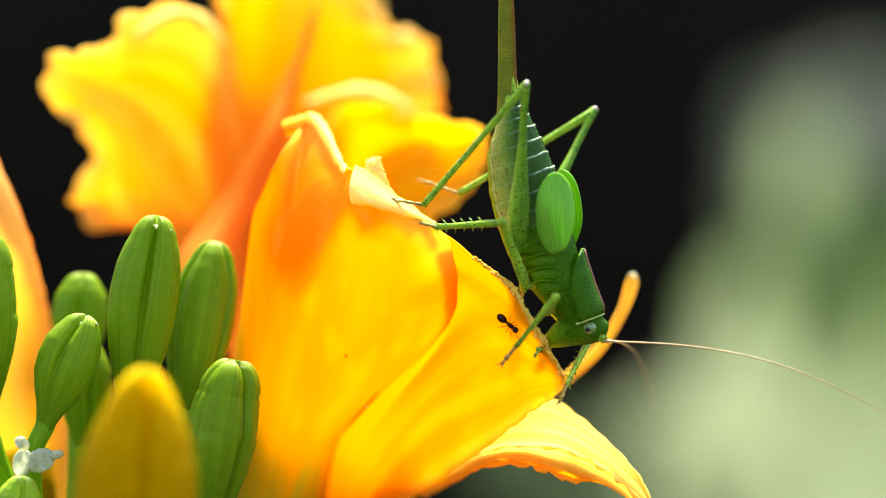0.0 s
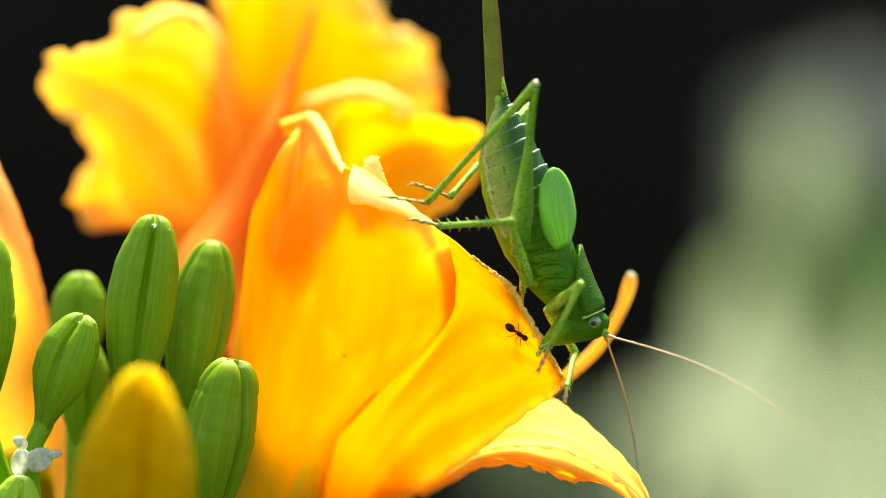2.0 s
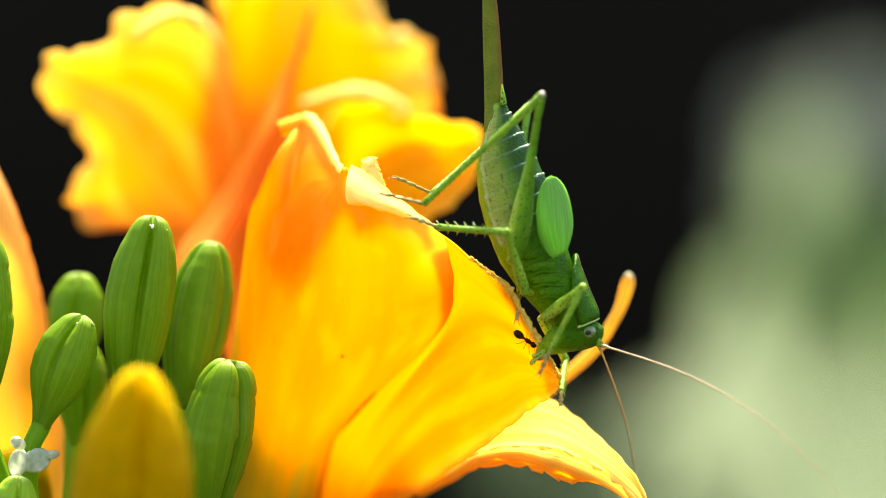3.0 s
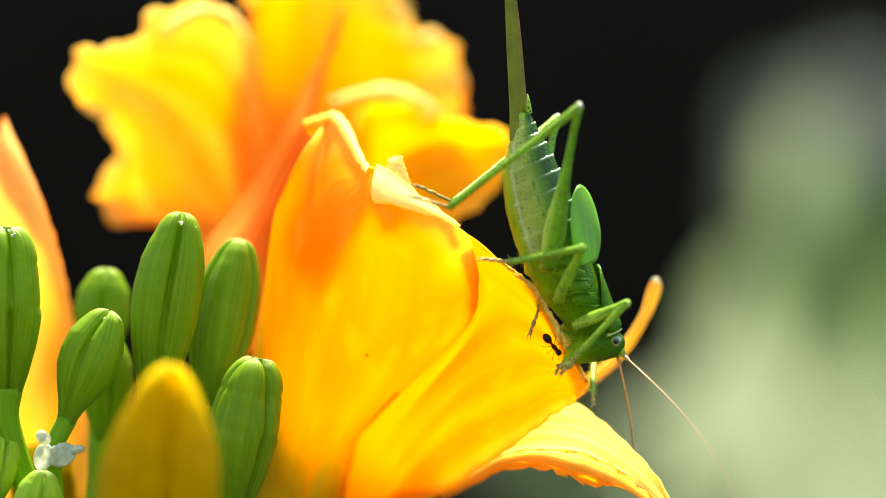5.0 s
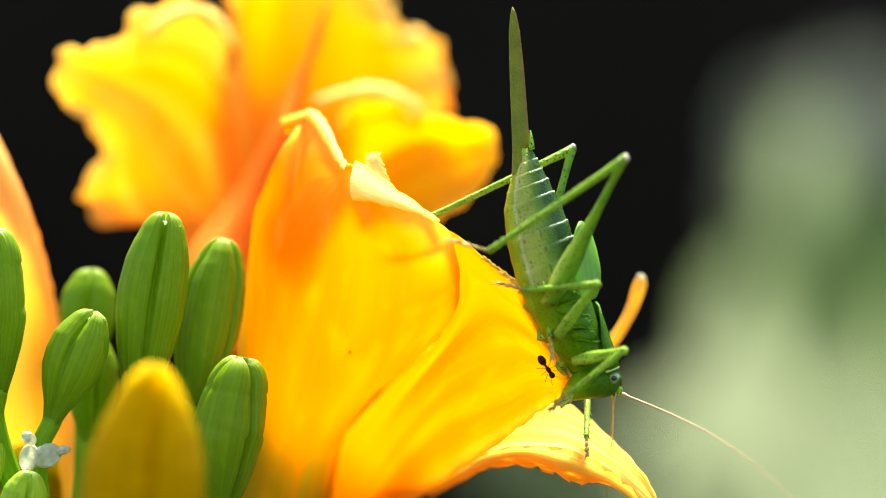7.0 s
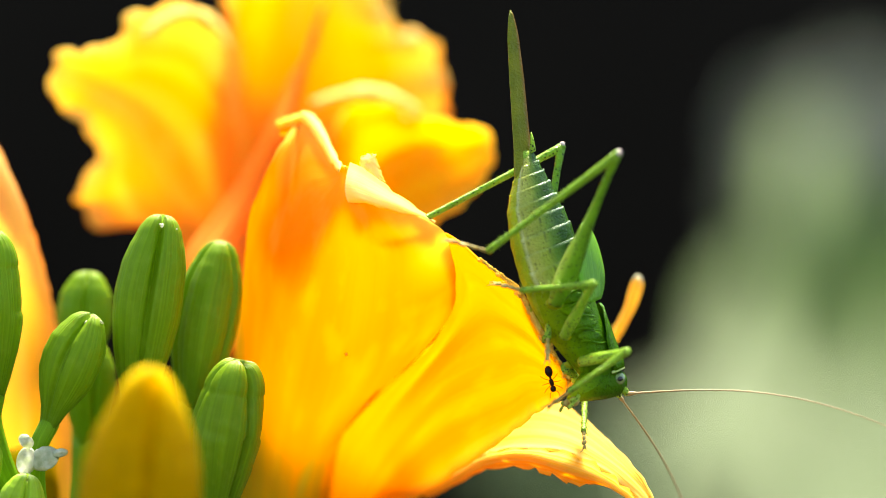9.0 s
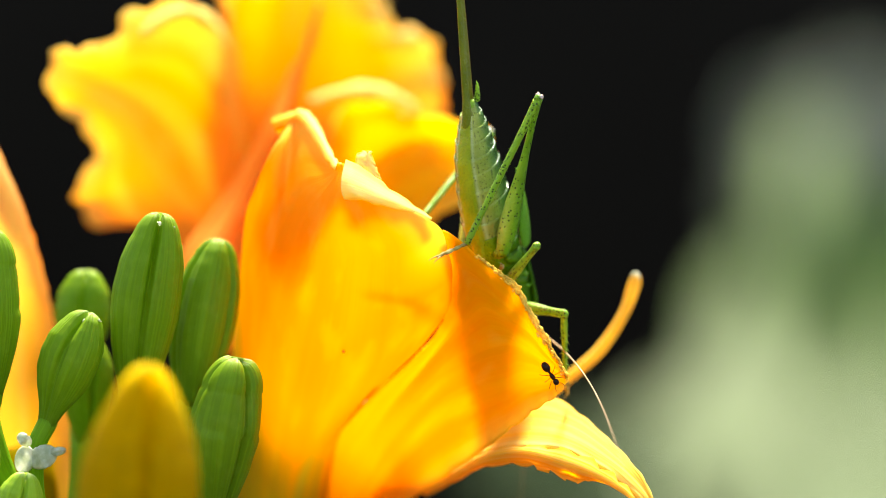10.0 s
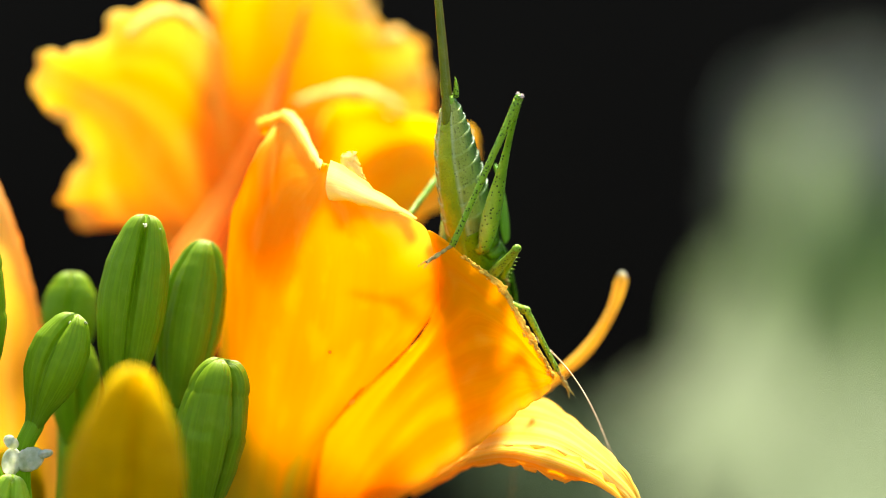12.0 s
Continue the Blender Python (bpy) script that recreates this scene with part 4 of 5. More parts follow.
    bm = bmesh.new()
    rows = []
    for t in np.linspace(0, 1, 16):
        x = 1.4 + 8.4 * t
        zc, h, w = girth(x)
        span = float(np.interp(t, [0, .06, .2, .53, .8, 1], [0.15, 0.4, 0.72, 1.2, 1.4, 1.55]))
        lift = float(np.interp(t, [0, .5, .92, 1], [0.75, 0.65, 0.3, 0.25]))
        rows.append([Vector((x, math.sin(k) * (w + 0.45), zc + math.cos(k) * (h + lift))) / 1000 for k in np.linspace(-span, span, 31)])
    sheet(bm, rows, [[(i / 30, j / 15) for i in range(31)] for j in range(16)], 0.00035)
    pron = part("pronotum", bm, shell, body, "saddle-shaped green shield behind the head")
    for s in (-1, 1):
        rows = []
        for t in np.linspace(0.05, 1, 20):
            x = 1.4 + 8.4 * t
            zc, h, w = girth(x)
            span = float(np.interp(t, [0, .06, .2, .53, .8, 1], [0.15, 0.4, 0.72, 1.2, 1.4, 1.55])) * s
            lift = float(np.interp(t, [0, .5, .92, 1], [0.75, 0.65, 0.3, 0.25]))
            c = Vector((x, math.sin(span) * (w + 0.47), zc + math.cos(span) * (h + lift)))
            rows.append([(c + Vector((0.4 * math.cos(q), 0.5 * math.cos(q), math.sin(q))) * 0.17) / 1000 for q in np.linspace(0, 2 * math.pi, 8, endpoint=False)])
        part("shield_rim", loft(bmesh.new(), rows), shell, pron, "raised rim of the shield")
    zc, h, w = girth(9.8)
    rows = []
    for q in np.linspace(-1.7, 1.7, 24):
        c = Vector((9.85, math.sin(q) * (w + 0.48), zc + math.cos(q) * (h + 0.28)))
        out = Vector((0, math.sin(q), math.cos(q)))
        rows.append([(c + (Vector((1, 0, 0)) * math.cos(k) + out * math.sin(k)) * 0.16) / 1000 for k in np.linspace(0, 2 * math.pi, 8, endpoint=False)])
    part("shield_rim", loft(bmesh.new(), rows), pale_rim, pron, "pale raised rim of the shield")
    bm = bmesh.new()
    rows = []
    for t in np.linspace(0, 1, 12):
        x = 1.6 + 8.0 * t
        zc, h, w = girth(x)
        z = zc + h + float(np.interp(t, [0, .5, .92, 1], [0.75, 0.65, 0.3, 0.25])) + 0.12
        rows.append([Vector((x, math.sin(k) * 0.42, z + math.cos(k) * 0.16)) / 1000 for k in np.linspace(0, 2 * math.pi, 10, endpoint=False)])
    loft(bm, rows)
    part("back_stripe", bm, dark_seam, pron, "dark brown stripe along the ridge")

    bm = bmesh.new()
    rows = []
    for z in np.linspace(5.5, -3.3, 30):
        cx = float(np.interp(z, [-3.3, -1.5, 0, 2, 4, 5.5], [10.9, 10.6, 10.4, 10.6, 10.9, 11.2]))
        deep = float(np.interp(z, [-3.3, -2.6, -1.5, 0, 2, 3.6, 4.8, 5.3, 5.5], [0.3, 0.75, 1.3, 1.85, 2.15, 2.1, 1.4, 0.75, 0.2]))
        wide = float(np.interp(z, [-3.3, -2.6, -1.5, 0, 2, 3.6, 4.8, 5.3, 5.5], [0.4, 1.0, 1.5, 1.95, 2.2, 2.05, 1.4, 0.75, 0.2]))
        rows.append([Vector((cx + math.cos(k) * deep, math.sin(k) * wide, z)) / 1000 for k in np.linspace(0, 2 * math.pi, 28, endpoint=False)])
    loft(bm, rows)
    head = part("head", bm, shell, body, "smooth green head, face turned down")
    for s in (-1, 1):
        rows = []
        for t in np.linspace(0, 1, 14):
            z = 2.6 - 4.6 * t
            wide = float(np.interp(z, [-3.3, -1.5, 0, 2, 3.6], [0.4, 1.5, 1.95, 2.2, 2.05]))
            deep = float(np.interp(z, [-3.3, -1.5, 0, 2, 3.6], [0.3, 1.3, 1.85, 2.15, 2.1]))
            a = 1.9 - 0.75 * t
            c = Vector((10.5 + math.cos(a) * deep, s * math.sin(a) * wide, z))
            rows.append([(c + Vector((math.cos(q), s * math.sin(q), 0)) * 0.13) / 1000 for q in np.linspace(0, 2 * math.pi, 8, endpoint=False)])
        part("cheek_ridge", loft(bmesh.new(), rows), shell, head)
        bm = bmesh.new()
        ball(bm, Vector((10.9, s * 1.85, 3.5)) / 1000, (0.00074, 0.0006, 0.00082))
        eye = part("eye", bm, eye_skin, head, "pale green bulging eye")
        bm = bmesh.new()
        ball(bm, Vector((10.95, s * 2.30, 3.3)) / 1000, (0.00034, 0.00022, 0.00042), None, 12, 8)
        part("eye_spot", bm, pupil, eye)
        bm = bmesh.new()
        ball(bm, Vector((12.6, s * 0.8, 4.3)) / 1000, (0.0007, 0.00045, 0.00045))
        part("antenna_socket", bm, leg_skin, head)
        bm = bmesh.new()
        ball(bm, Vector((11.4, s * 0.5, -3.0)) / 1000, (0.0006, 0.0005, 0.0009), Matrix.Rotation(0.3 * s, 4, "X"))
        part("mandible", bm, claw, head)
        for reach, lean in ((2.2, 0.9), (1.6, 0.2)):
            bm = bmesh.new()
            rows = []
            for t in np.linspace(0, 1, 10):
                r = 0.2 + 0.08 * math.sin(t * 9)
                c = Vector((11.0 + lean * t, s * (0.9 + 0.4 * math.sin(t * 3)), -2.3 - reach * t))
                rows.append([(c + Vector((math.cos(k) * r, math.sin(k) * r, 0))) / 1000 for k in np.linspace(0, 2 * math.pi, 8, endpoint=False)])
            loft(bm, rows)
            part("palp", bm, leg_skin, head)

    for s in (-1, 1):
        bm = bmesh.new()
        grid, uvs = [], []
        for j in range(20):
            v = j / 19
            half = 2.4 * math.sin(math.pi * (0.06 + 0.44 * min(1.0, v / 0.4))) ** 0.65
            if v > 0.4:
                half *= max(0.02, 1 - ((v - 0.4) / 0.602) ** 2.8) ** 0.60
            row, ur = [], []
            for i in range(13):
                u = i / 6 - 1
                z = 3.3 + 2.6 * v + u * half
                y = s * (3.5 - 0.10 * (z - 3.0) ** 2 + 0.35 * math.sin(math.pi * v) + 0.5 * v)
                row.append(Vector((0.9 - 9.5 * v, y, z)) / 1000)
                ur.append((i / 12, v))
            grid.append(row)
            uvs.append(ur)
        sheet(bm, grid, uvs, 0.00018)
        part("wing_pad", bm, wing_skin, body, "bright green leaf-like wing pad")

    limbs = {}
    shapes = {"hind": ([0.85, 1.3, 1.42, 1.26, 0.96, 0.70, 0.54, 0.47, 0.46, 0.58], [0.56, 0.46, 0.43, 0.41, 0.39, 0.38, 0.44]),
              "middle": ([0.62, 0.72, 0.72, 0.64, 0.54, 0.48, 0.54], [0.5, 0.46, 0.42, 0.40, 0.38, 0.44]),
              "front": ([0.66, 0.76, 0.80, 0.72, 0.6, 0.55, 0.6], [0.44, 0.46, 0.38, 0.34, 0.32, 0.36])}
    for pair in ("hind", "middle", "front"):
        lf, lt = LENGTHS[pair]
        for side, s in (("right", -1), ("left", 1)):
            bm = limb(lf, shapes[pair][0], 14, 26, 0.8 if pair == "hind" else 0.9)
            ball(bm, Vector((lf, 0, 0)) / 1000, (0.0006, 0.00055, 0.00062), None, 12, 8)
            femur = part("femur", bm, femur_skin if pair == "hind" else leg_skin, body)
            if pair == "hind":
                for e in (-1, 1):
                    bm = bmesh.new()
                    ball(bm, Vector((lf + 0.35, e * 0.3, 0.1)) / 1000, (0.00034, 0.00025, 0.00034), None, 10, 8)
                    part("knee_cap", bm, knee_skin, femur, "pale pinkish knee cap")
            bm = limb(lt, shapes[pair][1], 10, 22)
            spines(bm, lt, 16 if pair == "hind" else 6, 0.42 if pair == "hind" else 0.75, start=0.3)
            tibia = part("tibia", bm, leg_skin, body)
            bm = bmesh.new()
            lean, long = {"hind": (1.08, 1.6), "middle": (0.45, 1.15), "front": (0.2, 1.0)}[pair]
            for k in range(4):
                ball(bm, Vector((0.3 + k * 0.8, 0, -0.08 * k)) / 1000, (0.00052, 0.00025 if k != 2 else 0.00036, 0.00022), Matrix.Rotation(0.15 * k, 4, "Y"), 12, 8)
            for e in (-1, 1):
                rows = []
                for t in np.linspace(0, 1, 6):
                    rr = 0.12 * (1 - t) + 0.02
                    c = Vector((2.9 + 0.9 * t, e * (0.12 + 0.3 * t), -0.3 - 0.4 * t * t))
                    rows.append([(c + Vector((0, math.cos(k) * rr, math.sin(k) * rr))) / 1000 for k in np.linspace(0, 2 * math.pi, 6, endpoint=False)])
                loft(bm, rows)
            bmesh.ops.transform(bm, matrix=Matrix.Translation((lt / 1000, 0, 0)) @ Matrix.Rotation(-lean, 4, "Y") @ Matrix.Diagonal((long, 1, 1, 1)), verts=bm.verts)
            part("tarsus", bm, claw, tibia, "brownish jointed foot with claws")
            limbs[pair, side] = (femur, tibia)
    for side in ("right", "left"):
        bm = bmesh.new()
        rows = []
        for j in range(61):
            t = j / 60
            r = (0.24 if t < 0.03 else 0.095 * (1 - t) ** 0.9 + 0.018) * (1 + 0.12 * (j % 2))
            c = Vector((40 * t, 0, 3.2 * math.sin(math.pi * t)))
            rows.append([(c + Vector((0, math.cos(k) * r, math.sin(k) * r))) / 1000 for k in np.linspace(0, 2 * math.pi, 8, endpoint=False)])
        loft(bm, rows)
        limbs["antenna", side] = part("antenna", bm, feeler, body, "long thread-like tan antenna")
    return body, limbs


def ant():
    body = new("ant")
    tagged(body, "small dark brown ant walking on the petal", "ant", group="ants on the flower")
    body.scale = (0.85, 0.85, 0.85)
    for name, c, size in (("gaster", (-1.15, 0, 0.55), (0.85, 0.58, 0.55)), ("waist", (-0.2, 0, 0.5), (0.24, 0.2, 0.3)), ("thorax", (0.5, 0, 0.55), (0.62, 0.34, 0.36)), ("head", (1.45, 0, 0.5), (0.5, 0.44, 0.36))):
        bm = bmesh.new()
        ball(bm, Vector(c) / 1000, Vector(size) / 1000, None, 16, 10)
        part(name, bm, ant_skin, body)

    def wire(name, pts, r):
        bm = bmesh.new()
        rows = []
        for t in np.linspace(0, 1, 9):
            p = spline(pts, t)
            d = spline(pts, min(1, t + 0.02)) - spline(pts, max(0, t - 0.02))
            a, c = across(d)
            rows.append([(p + (a * math.cos(k) + c * math.sin(k)) * r) / 1000 for k in np.linspace(0, 2 * math.pi, 6, endpoint=False)])
        loft(bm, rows)
        part(name, bm, ant_skin, body)
    for s in (-1, 1):
        for x, reach in ((0.85, 0.9), (0.5, 0.1), (0.15, -0.9)):
            wire("leg", [(x, 0.2 * s, 0.4), (x + reach * 0.5, 0.9 * s, 0.75), (x + reach, 1.35 * s, 0.05)], 0.045)
        wire("feeler", [(1.7, 0.2 * s, 0.6), (2.1, 0.6 * s, 0.8), (2.7, 0.7 * s, 0.5)], 0.035)
    return body


setting()
leafy_plant((0.176, 0.906, 0), NEAR_LEAVES, "broad grey-green leaves of a garden plant, blurred far behind", leaf_green)
leafy_plant((0.30, 1.25, 0), MID_LEAVES, "deep green broad-leaved plant, blurred behind the pale leaves", leaf_deep)
leafy_plant((0.251, 1.606, 0), FAR_LEAVES, "tall pale broad-leaved plant, blurred, farther behind", leaf_pale)
lily, front_petal = day_lily()
bug, limbs = cricket()
ant_one = ant()
ant_two = copy_thing(ant_one, Matrix.Identity(4))
ant_three = copy_thing(ant_one, Matrix.Identity(4))


# ---- movement ----
def smooth(table, t):
    """Values between the rows of a table, easing from row to row."""
    ts = [r[0] for r in table]
    i = min(max(int(np.searchsorted(ts, t, side="right")) - 1, 0), len(ts) - 2)
    p1, p2 = np.array(table[i][1:], float), np.array(table[i + 1][1:], float)
    span = ts[i + 1] - ts[i]
    f = min(max((t - ts[i]) / span, 0.0), 1.0)

    def slope(k):
        if k <= 0 or k >= len(ts) - 1:
            return np.zeros_like(p1)
        a = (np.array(table[k][1:], float) - np.array(table[k - 1][1:], float)) / (ts[k] - ts[k - 1])
        b = (np.array(table[k + 1][1:], float) - np.array(table[k][1:], float)) / (ts[k + 1] - ts[k])
        return np.where(a * b > 0, 2 * a * b / np.where(np.abs(a + b) < 1e-9, 1, a + b), 0.0)
    m1, m2 = slope(i) * span, slope(i + 1) * span
    h = (2 * f ** 3 - 3 * f * f + 1, f ** 3 - 2 * f * f + f, -2 * f ** 3 + 3 * f * f, f ** 3 - f * f)
    return p1 * h[0] + m1 * h[1] + p2 * h[2] + m2 * h[3]


def reach(start, x, z, length, side):
    """The end of a stiff segment from start, seen over (x, z), its depth set by its length."""
    dx, dz = x - start.x, z - start.z
    flat = math.hypot(dx, dz)
    if flat >= length * 0.995:
        k = length * 0.995 / flat
        dx, dz, flat = dx * k, dz * k, flat * k
    return start + Vector((dx, side * math.sqrt(max(0.0, length * length - flat * flat)), dz))


def along(start, end, hint):
    """Pose with x from start to end and z towards hint."""
    x = (end - start).normalized()
    y = hint.cross(x)
    y = y.normalized() if y.length > 1e-6 else x.orthogonal().normalized()
    z = x.cross(y)
    m = Matrix((x, y, z)).transposed().to_4x4()
    m.translation = start
    return m


def in_metres(m):
    m = m.copy()
    m.translation = m.translation / 1000
    return m


def motions():
    times = [k / 10 for k in range(121)]
    # sway of the plant: seconds, sideways, up, lean in degrees
    sway = [(0, 0.21, 0, 0), (0.5, 0.28, -0.07, 0), (1, 0.21, 0, 0), (1.5, 0.07, 0.14, 0), (2, 0, 0.07, 0), (2.5, 0, 0, 0),
            (3, -0.28, 0, 0), (3.2, 0, 0, 0.05), (4.8, 1.48, 0, 0.5), (5, 3.31, 0.14, 1), (5.5, 2.75, -0.35, 0.66), (6, 2.53, -0.35, 0.6),
            (6.5, 1.9, 0.07, 0.6), (7, 1.34, 0.28, 0.6), (7.2, -1.06, 0, 0.2), (7.6, -0.28, 0, 0.3), (8.8, 0.14, 0.21, 0.4), (9, 0.92, 0, 0.44),
            (9.5, 1.13, 0.28, 0.44), (10, 0.63, 0.28, 0.28), (10.5, 0, 0, 0), (11, -1.13, 0, -0.17), (11.5, -1.13, 0.07, -0.1), (12, -1.13, 0.14, 0)]
    # front lip sinking away under the insect: seconds, degrees
    lip = [(0, 0), (3, 0), (5, -0.7), (5.5, -1), (6.5, -1.6), (9, -1.9),
            (9.5, -2), (10.5, -2.3), (12, -2.3)]
    # the insect: seconds, tail x, z, brow x, z, roll, depth, how far the head lies deeper
    stance = [(0, 8.4, 18.8, 19.1, -10.7, -12, -6, 0), (0.5, 5.9, 19.1, 20.3, -8.8, -3, -6, 0), (1, 6.3, 18.9, 19.9, -9.4, 0, -6, 0), (1.5, 7.1, 18.6, 20, -10.5, 3, -6, 0), (2, 7.2, 18.7, 19.7, -10.7, 4, -6, 0), (2.5, 7.8, 18.0, 19.8, -11.2, 4, -6, 0),
            (3, 7.3, 17.8, 19.2, -11.7, 6, -6, 0), (3.2, 7, 18.4, 19.3, -11, 6, -6, 0), (4.8, 4.4, 17.9, 17.6, -11.4, 20, -6, 1), (5, 6.4, 16.9, 18.4, -12.2, 25, -6, 1), (5.5, 6.6, 13.8, 19.9, -15, 30, -6, 1), (6, 7.6, 12.7, 20.8, -16.8, 28, -5, 0),
            (7, 8.8, 12.2, 20.2, -18.1, 30, -5, 0), (8.8, 9.4, 12.6, 21.5, -17.8, 30, -5, 0), (9, 9.4, 12.1, 21.1, -17.6, 32, -5, 0), (9.2, 9.5, 13.7, 20.7, -17, 36, -4, 3), (9.5, 3.9, 16, 13.4, -12.8, 50, -1, 12), (10, 2.7, 18.3, 10.3, -11.7, 60, -1, 14),
            (10.5, 1.8, 18.7, 9.3, -11.5, 63, -1, 14), (12, 1.9, 18.8, 9.4, -11.4, 63, -1, 14)]
    # each leg: seconds, knee x, z, foot x, z
    hind_r = [(0, 9.8, 19.8, -2.6, 5.4), (0.5, 9.9, 20.8, -2, 5.4), (1, 10.4, 20.5, -1.9, 5.6), (1.5, 10.9, 20.0, -2, 5.4), (2, 11.1, 19.7, -2, 5.5), (2.5, 11.6, 19.3, -1.9, 5.5),
            (3, 12.1, 18.4, -2.1, 5.5), (4.8, 12.0, 18.2, -2.1, 5.3), (5, 12.7, 17.4, -2.6, 5.2), (5.5, 14.3, 14.8, -2.7, 4.3), (6, 20.4, 11.2, 4.4, 0.7), (7, 20.3, 10.9, 4.2, -0.3),
            (7.2, 19.9, 11.1, 4.3, -0.2), (8.8, 20.1, 11.6, 4.4, -0.3), (9, 19.9, 11.6, 4.5, -0.1), (9.5, 14.0, 15.7, 4.1, 1.5), (10, 11, 18.3, 2.9, 1.7), (10.5, 10.2, 18.4, 3, 2),
            (12, 10.4, 18.3, 3, 1.9)]
    hind_l = [(0, 18.7, 17.3, 0.9, 6.4), (0.5, 13.9, 17, 0.1, 6.5), (1, 11.5, 17.5, 0.2, 6.4), (2, 10.6, 17.7, 0.8, 6.3), (3, 10.9, 17.7, -1.1, 6.8), (4.8, 9.4, 17.6, -1.8, 6.2),
            (5, 10.6, 16.7, -2.2, 5.9), (5.5, 12.7, 13.1, -2.7, 4.5), (6, 13.8, 13.3, -4.2, 4.1), (7, 14.6, 12.5, -3.7, 3.5), (7.2, 14.1, 12.7, -3.5, 3.6), (8.8, 13.9, 12.6, -3.6, 3.5),
            (9, 13.7, 12.9, -3.7, 3.6), (9.5, 8.9, 11.6, -3.9, 3.1), (10, 5.2, 14.7, -4.1, 2.7), (10.5, 4.3, 14.5, -4.2, 2.9), (12, 4.4, 14.4, -4.2, 2.7)]
    middle_r = [(0, 7, 3.2, -1.1, 2.7), (0.5, 7.7, 4.6, -0.2, 3.2), (1.5, 8, 3.5, -0.4, 2.9), (2.5, 8.4, 2.9, -0.6, 2.7), (3, 8, 2, -0.4, 2.7), (4.8, 7.5, 2, 0, 2.5),
            (5, 13.5, 0.5, 4.9, -1.3), (5.5, 13.9, -1.3, 5.1, -1.2), (6, 13.8, -3.1, 4.3, -1.3), (6.5, 17.4, -3.8, 8.8, -5), (7, 17.3, -4.2, 8.7, -5), (7.2, 17, -4.2, 8.9, -4.8),
            (8.8, 17.2, -4.1, 8.8, -4.7), (9, 17.2, -4, 8.7, -4.8), (9.5, 13.1, -0.7, 8.6, -3.9), (10, 10.9, 0.2, 8.1, -3.7), (10.5, 10.3, 0.3, 8.5, -3.4), (12, 10.2, -0.1, 8.7, -3.6)]
    middle_l = [(0, 9.6, 4.4, 9.7, -5.4), (2.5, 9.8, 4, 9.9, -5.6), (5, 9.8, 2.6, 8.8, -6.8), (6.5, 12.2, -1.2, 11.8, -10.7), (9, 12.5, -1.2, 12, -10.7), (10.5, 7.5, -2.7, 4.6, 0.1),
            (12, 7.5, -2.9, 4.7, -0.1)]
    front_r = [(0, 13.4, -5.9, 8.7, -11.9), (0.5, 16.1, -4.2, 12.2, -11.1), (1, 15.7, -5.5, 12.5, -11.8), (1.5, 16.4, -4.7, 12.9, -12.4), (2, 16.6, -4.4, 12.7, -12.3), (2.5, 17.2, -4.6, 12.4, -12),
            (3, 17.2, -4.7, 12.8, -13.3), (4.8, 18, -6, 13.2, -12.3), (5, 19.1, -6.1, 13.2, -12.5), (5.5, 20.6, -8.8, 14.8, -15.7), (6, 21.1, -10.6, 14.3, -16.8), (6.5, 21.3, -11.3, 14.6, -16.9),
            (7, 20.7, -12.2, 14.1, -17.5), (7.2, 20.4, -12.2, 13.9, -17.4), (8.8, 21.4, -12.2, 14.1, -16.9), (9, 21.4, -12.1, 14.1, -17.3), (9.5, 16.4, -7.9, 14.6, -16.8), (10, 14.5, -8.2, 14.8, -15.5),
            (10.5, 11.5, -7.5, 15.5, -15.1), (12, 11.5, -7.8, 15.4, -15.3)]
    front_l = [(0, 18, -11.5, 15, -16.8), (2.5, 15.9, -13.3, 15.2, -17.2), (3, 15.5, -13.7, 14.8, -17.5), (4.8, 15.3, -13.7, 14.6, -17.2), (5, 15.7, -13.5, 15.4, -17.1), (5.5, 16.2, -16.8, 15.7, -22.4),
            (6.5, 17, -17.2, 16.5, -22.9), (7, 16.9, -17.4, 16.6, -23.1), (7.2, 16.3, -17.4, 16.4, -23), (8.8, 17, -17.5, 16.8, -22.4), (9, 16.9, -17.2, 16.6, -22.2), (9.5, 12.8, -11.2, 13.5, -15.8),
            (10, 9.7, -8.5, 9.3, -1.1), (10.5, 8.5, -7, 7.5, 0.8), (12, 8.4, -7.1, 7.3, 0.5)]
    # each antenna: seconds, end x, z
    ant_r = [(0, 57.2, -22.1), (0.5, 57.2, -14.6), (1, 51.5, -26), (1.5, 49.5, -30), (2, 49.5, -28.3), (2.5, 50, -28.5), (3, 48.5, -30.3),
            (4.8, 27.3, -24.9), (5, 36.8, -40.8), (5.5, 40.7, -41.9), (6, 46.1, -39.4), (6.5, 47.9, -37.6), (7, 47.7, -38),
            (8.8, 60.3, -22.1), (9, 60.3, -24), (9.5, 32.6, -26.6), (10, 21.8, -28.9), (10.5, 20.8, -28.8), (12, 22.7, -28.9)]
    ant_l = [(0, 27.7, -22.5), (1, 22, -43.4), (1.5, 23.5, -44.3), (2.5, 26, -44.7), (3.2, 25.1, -44.5), (5, 21.3, -46.1),
            (5.5, 22.4, -48.9), (6.5, 17.3, -51.4), (7, 16.6, -51.9), (9, 34.1, -49), (9.5, 6.3, -46.1), (10.5, 9.2, -45.5),
            (12, 8.7, -45.4)]
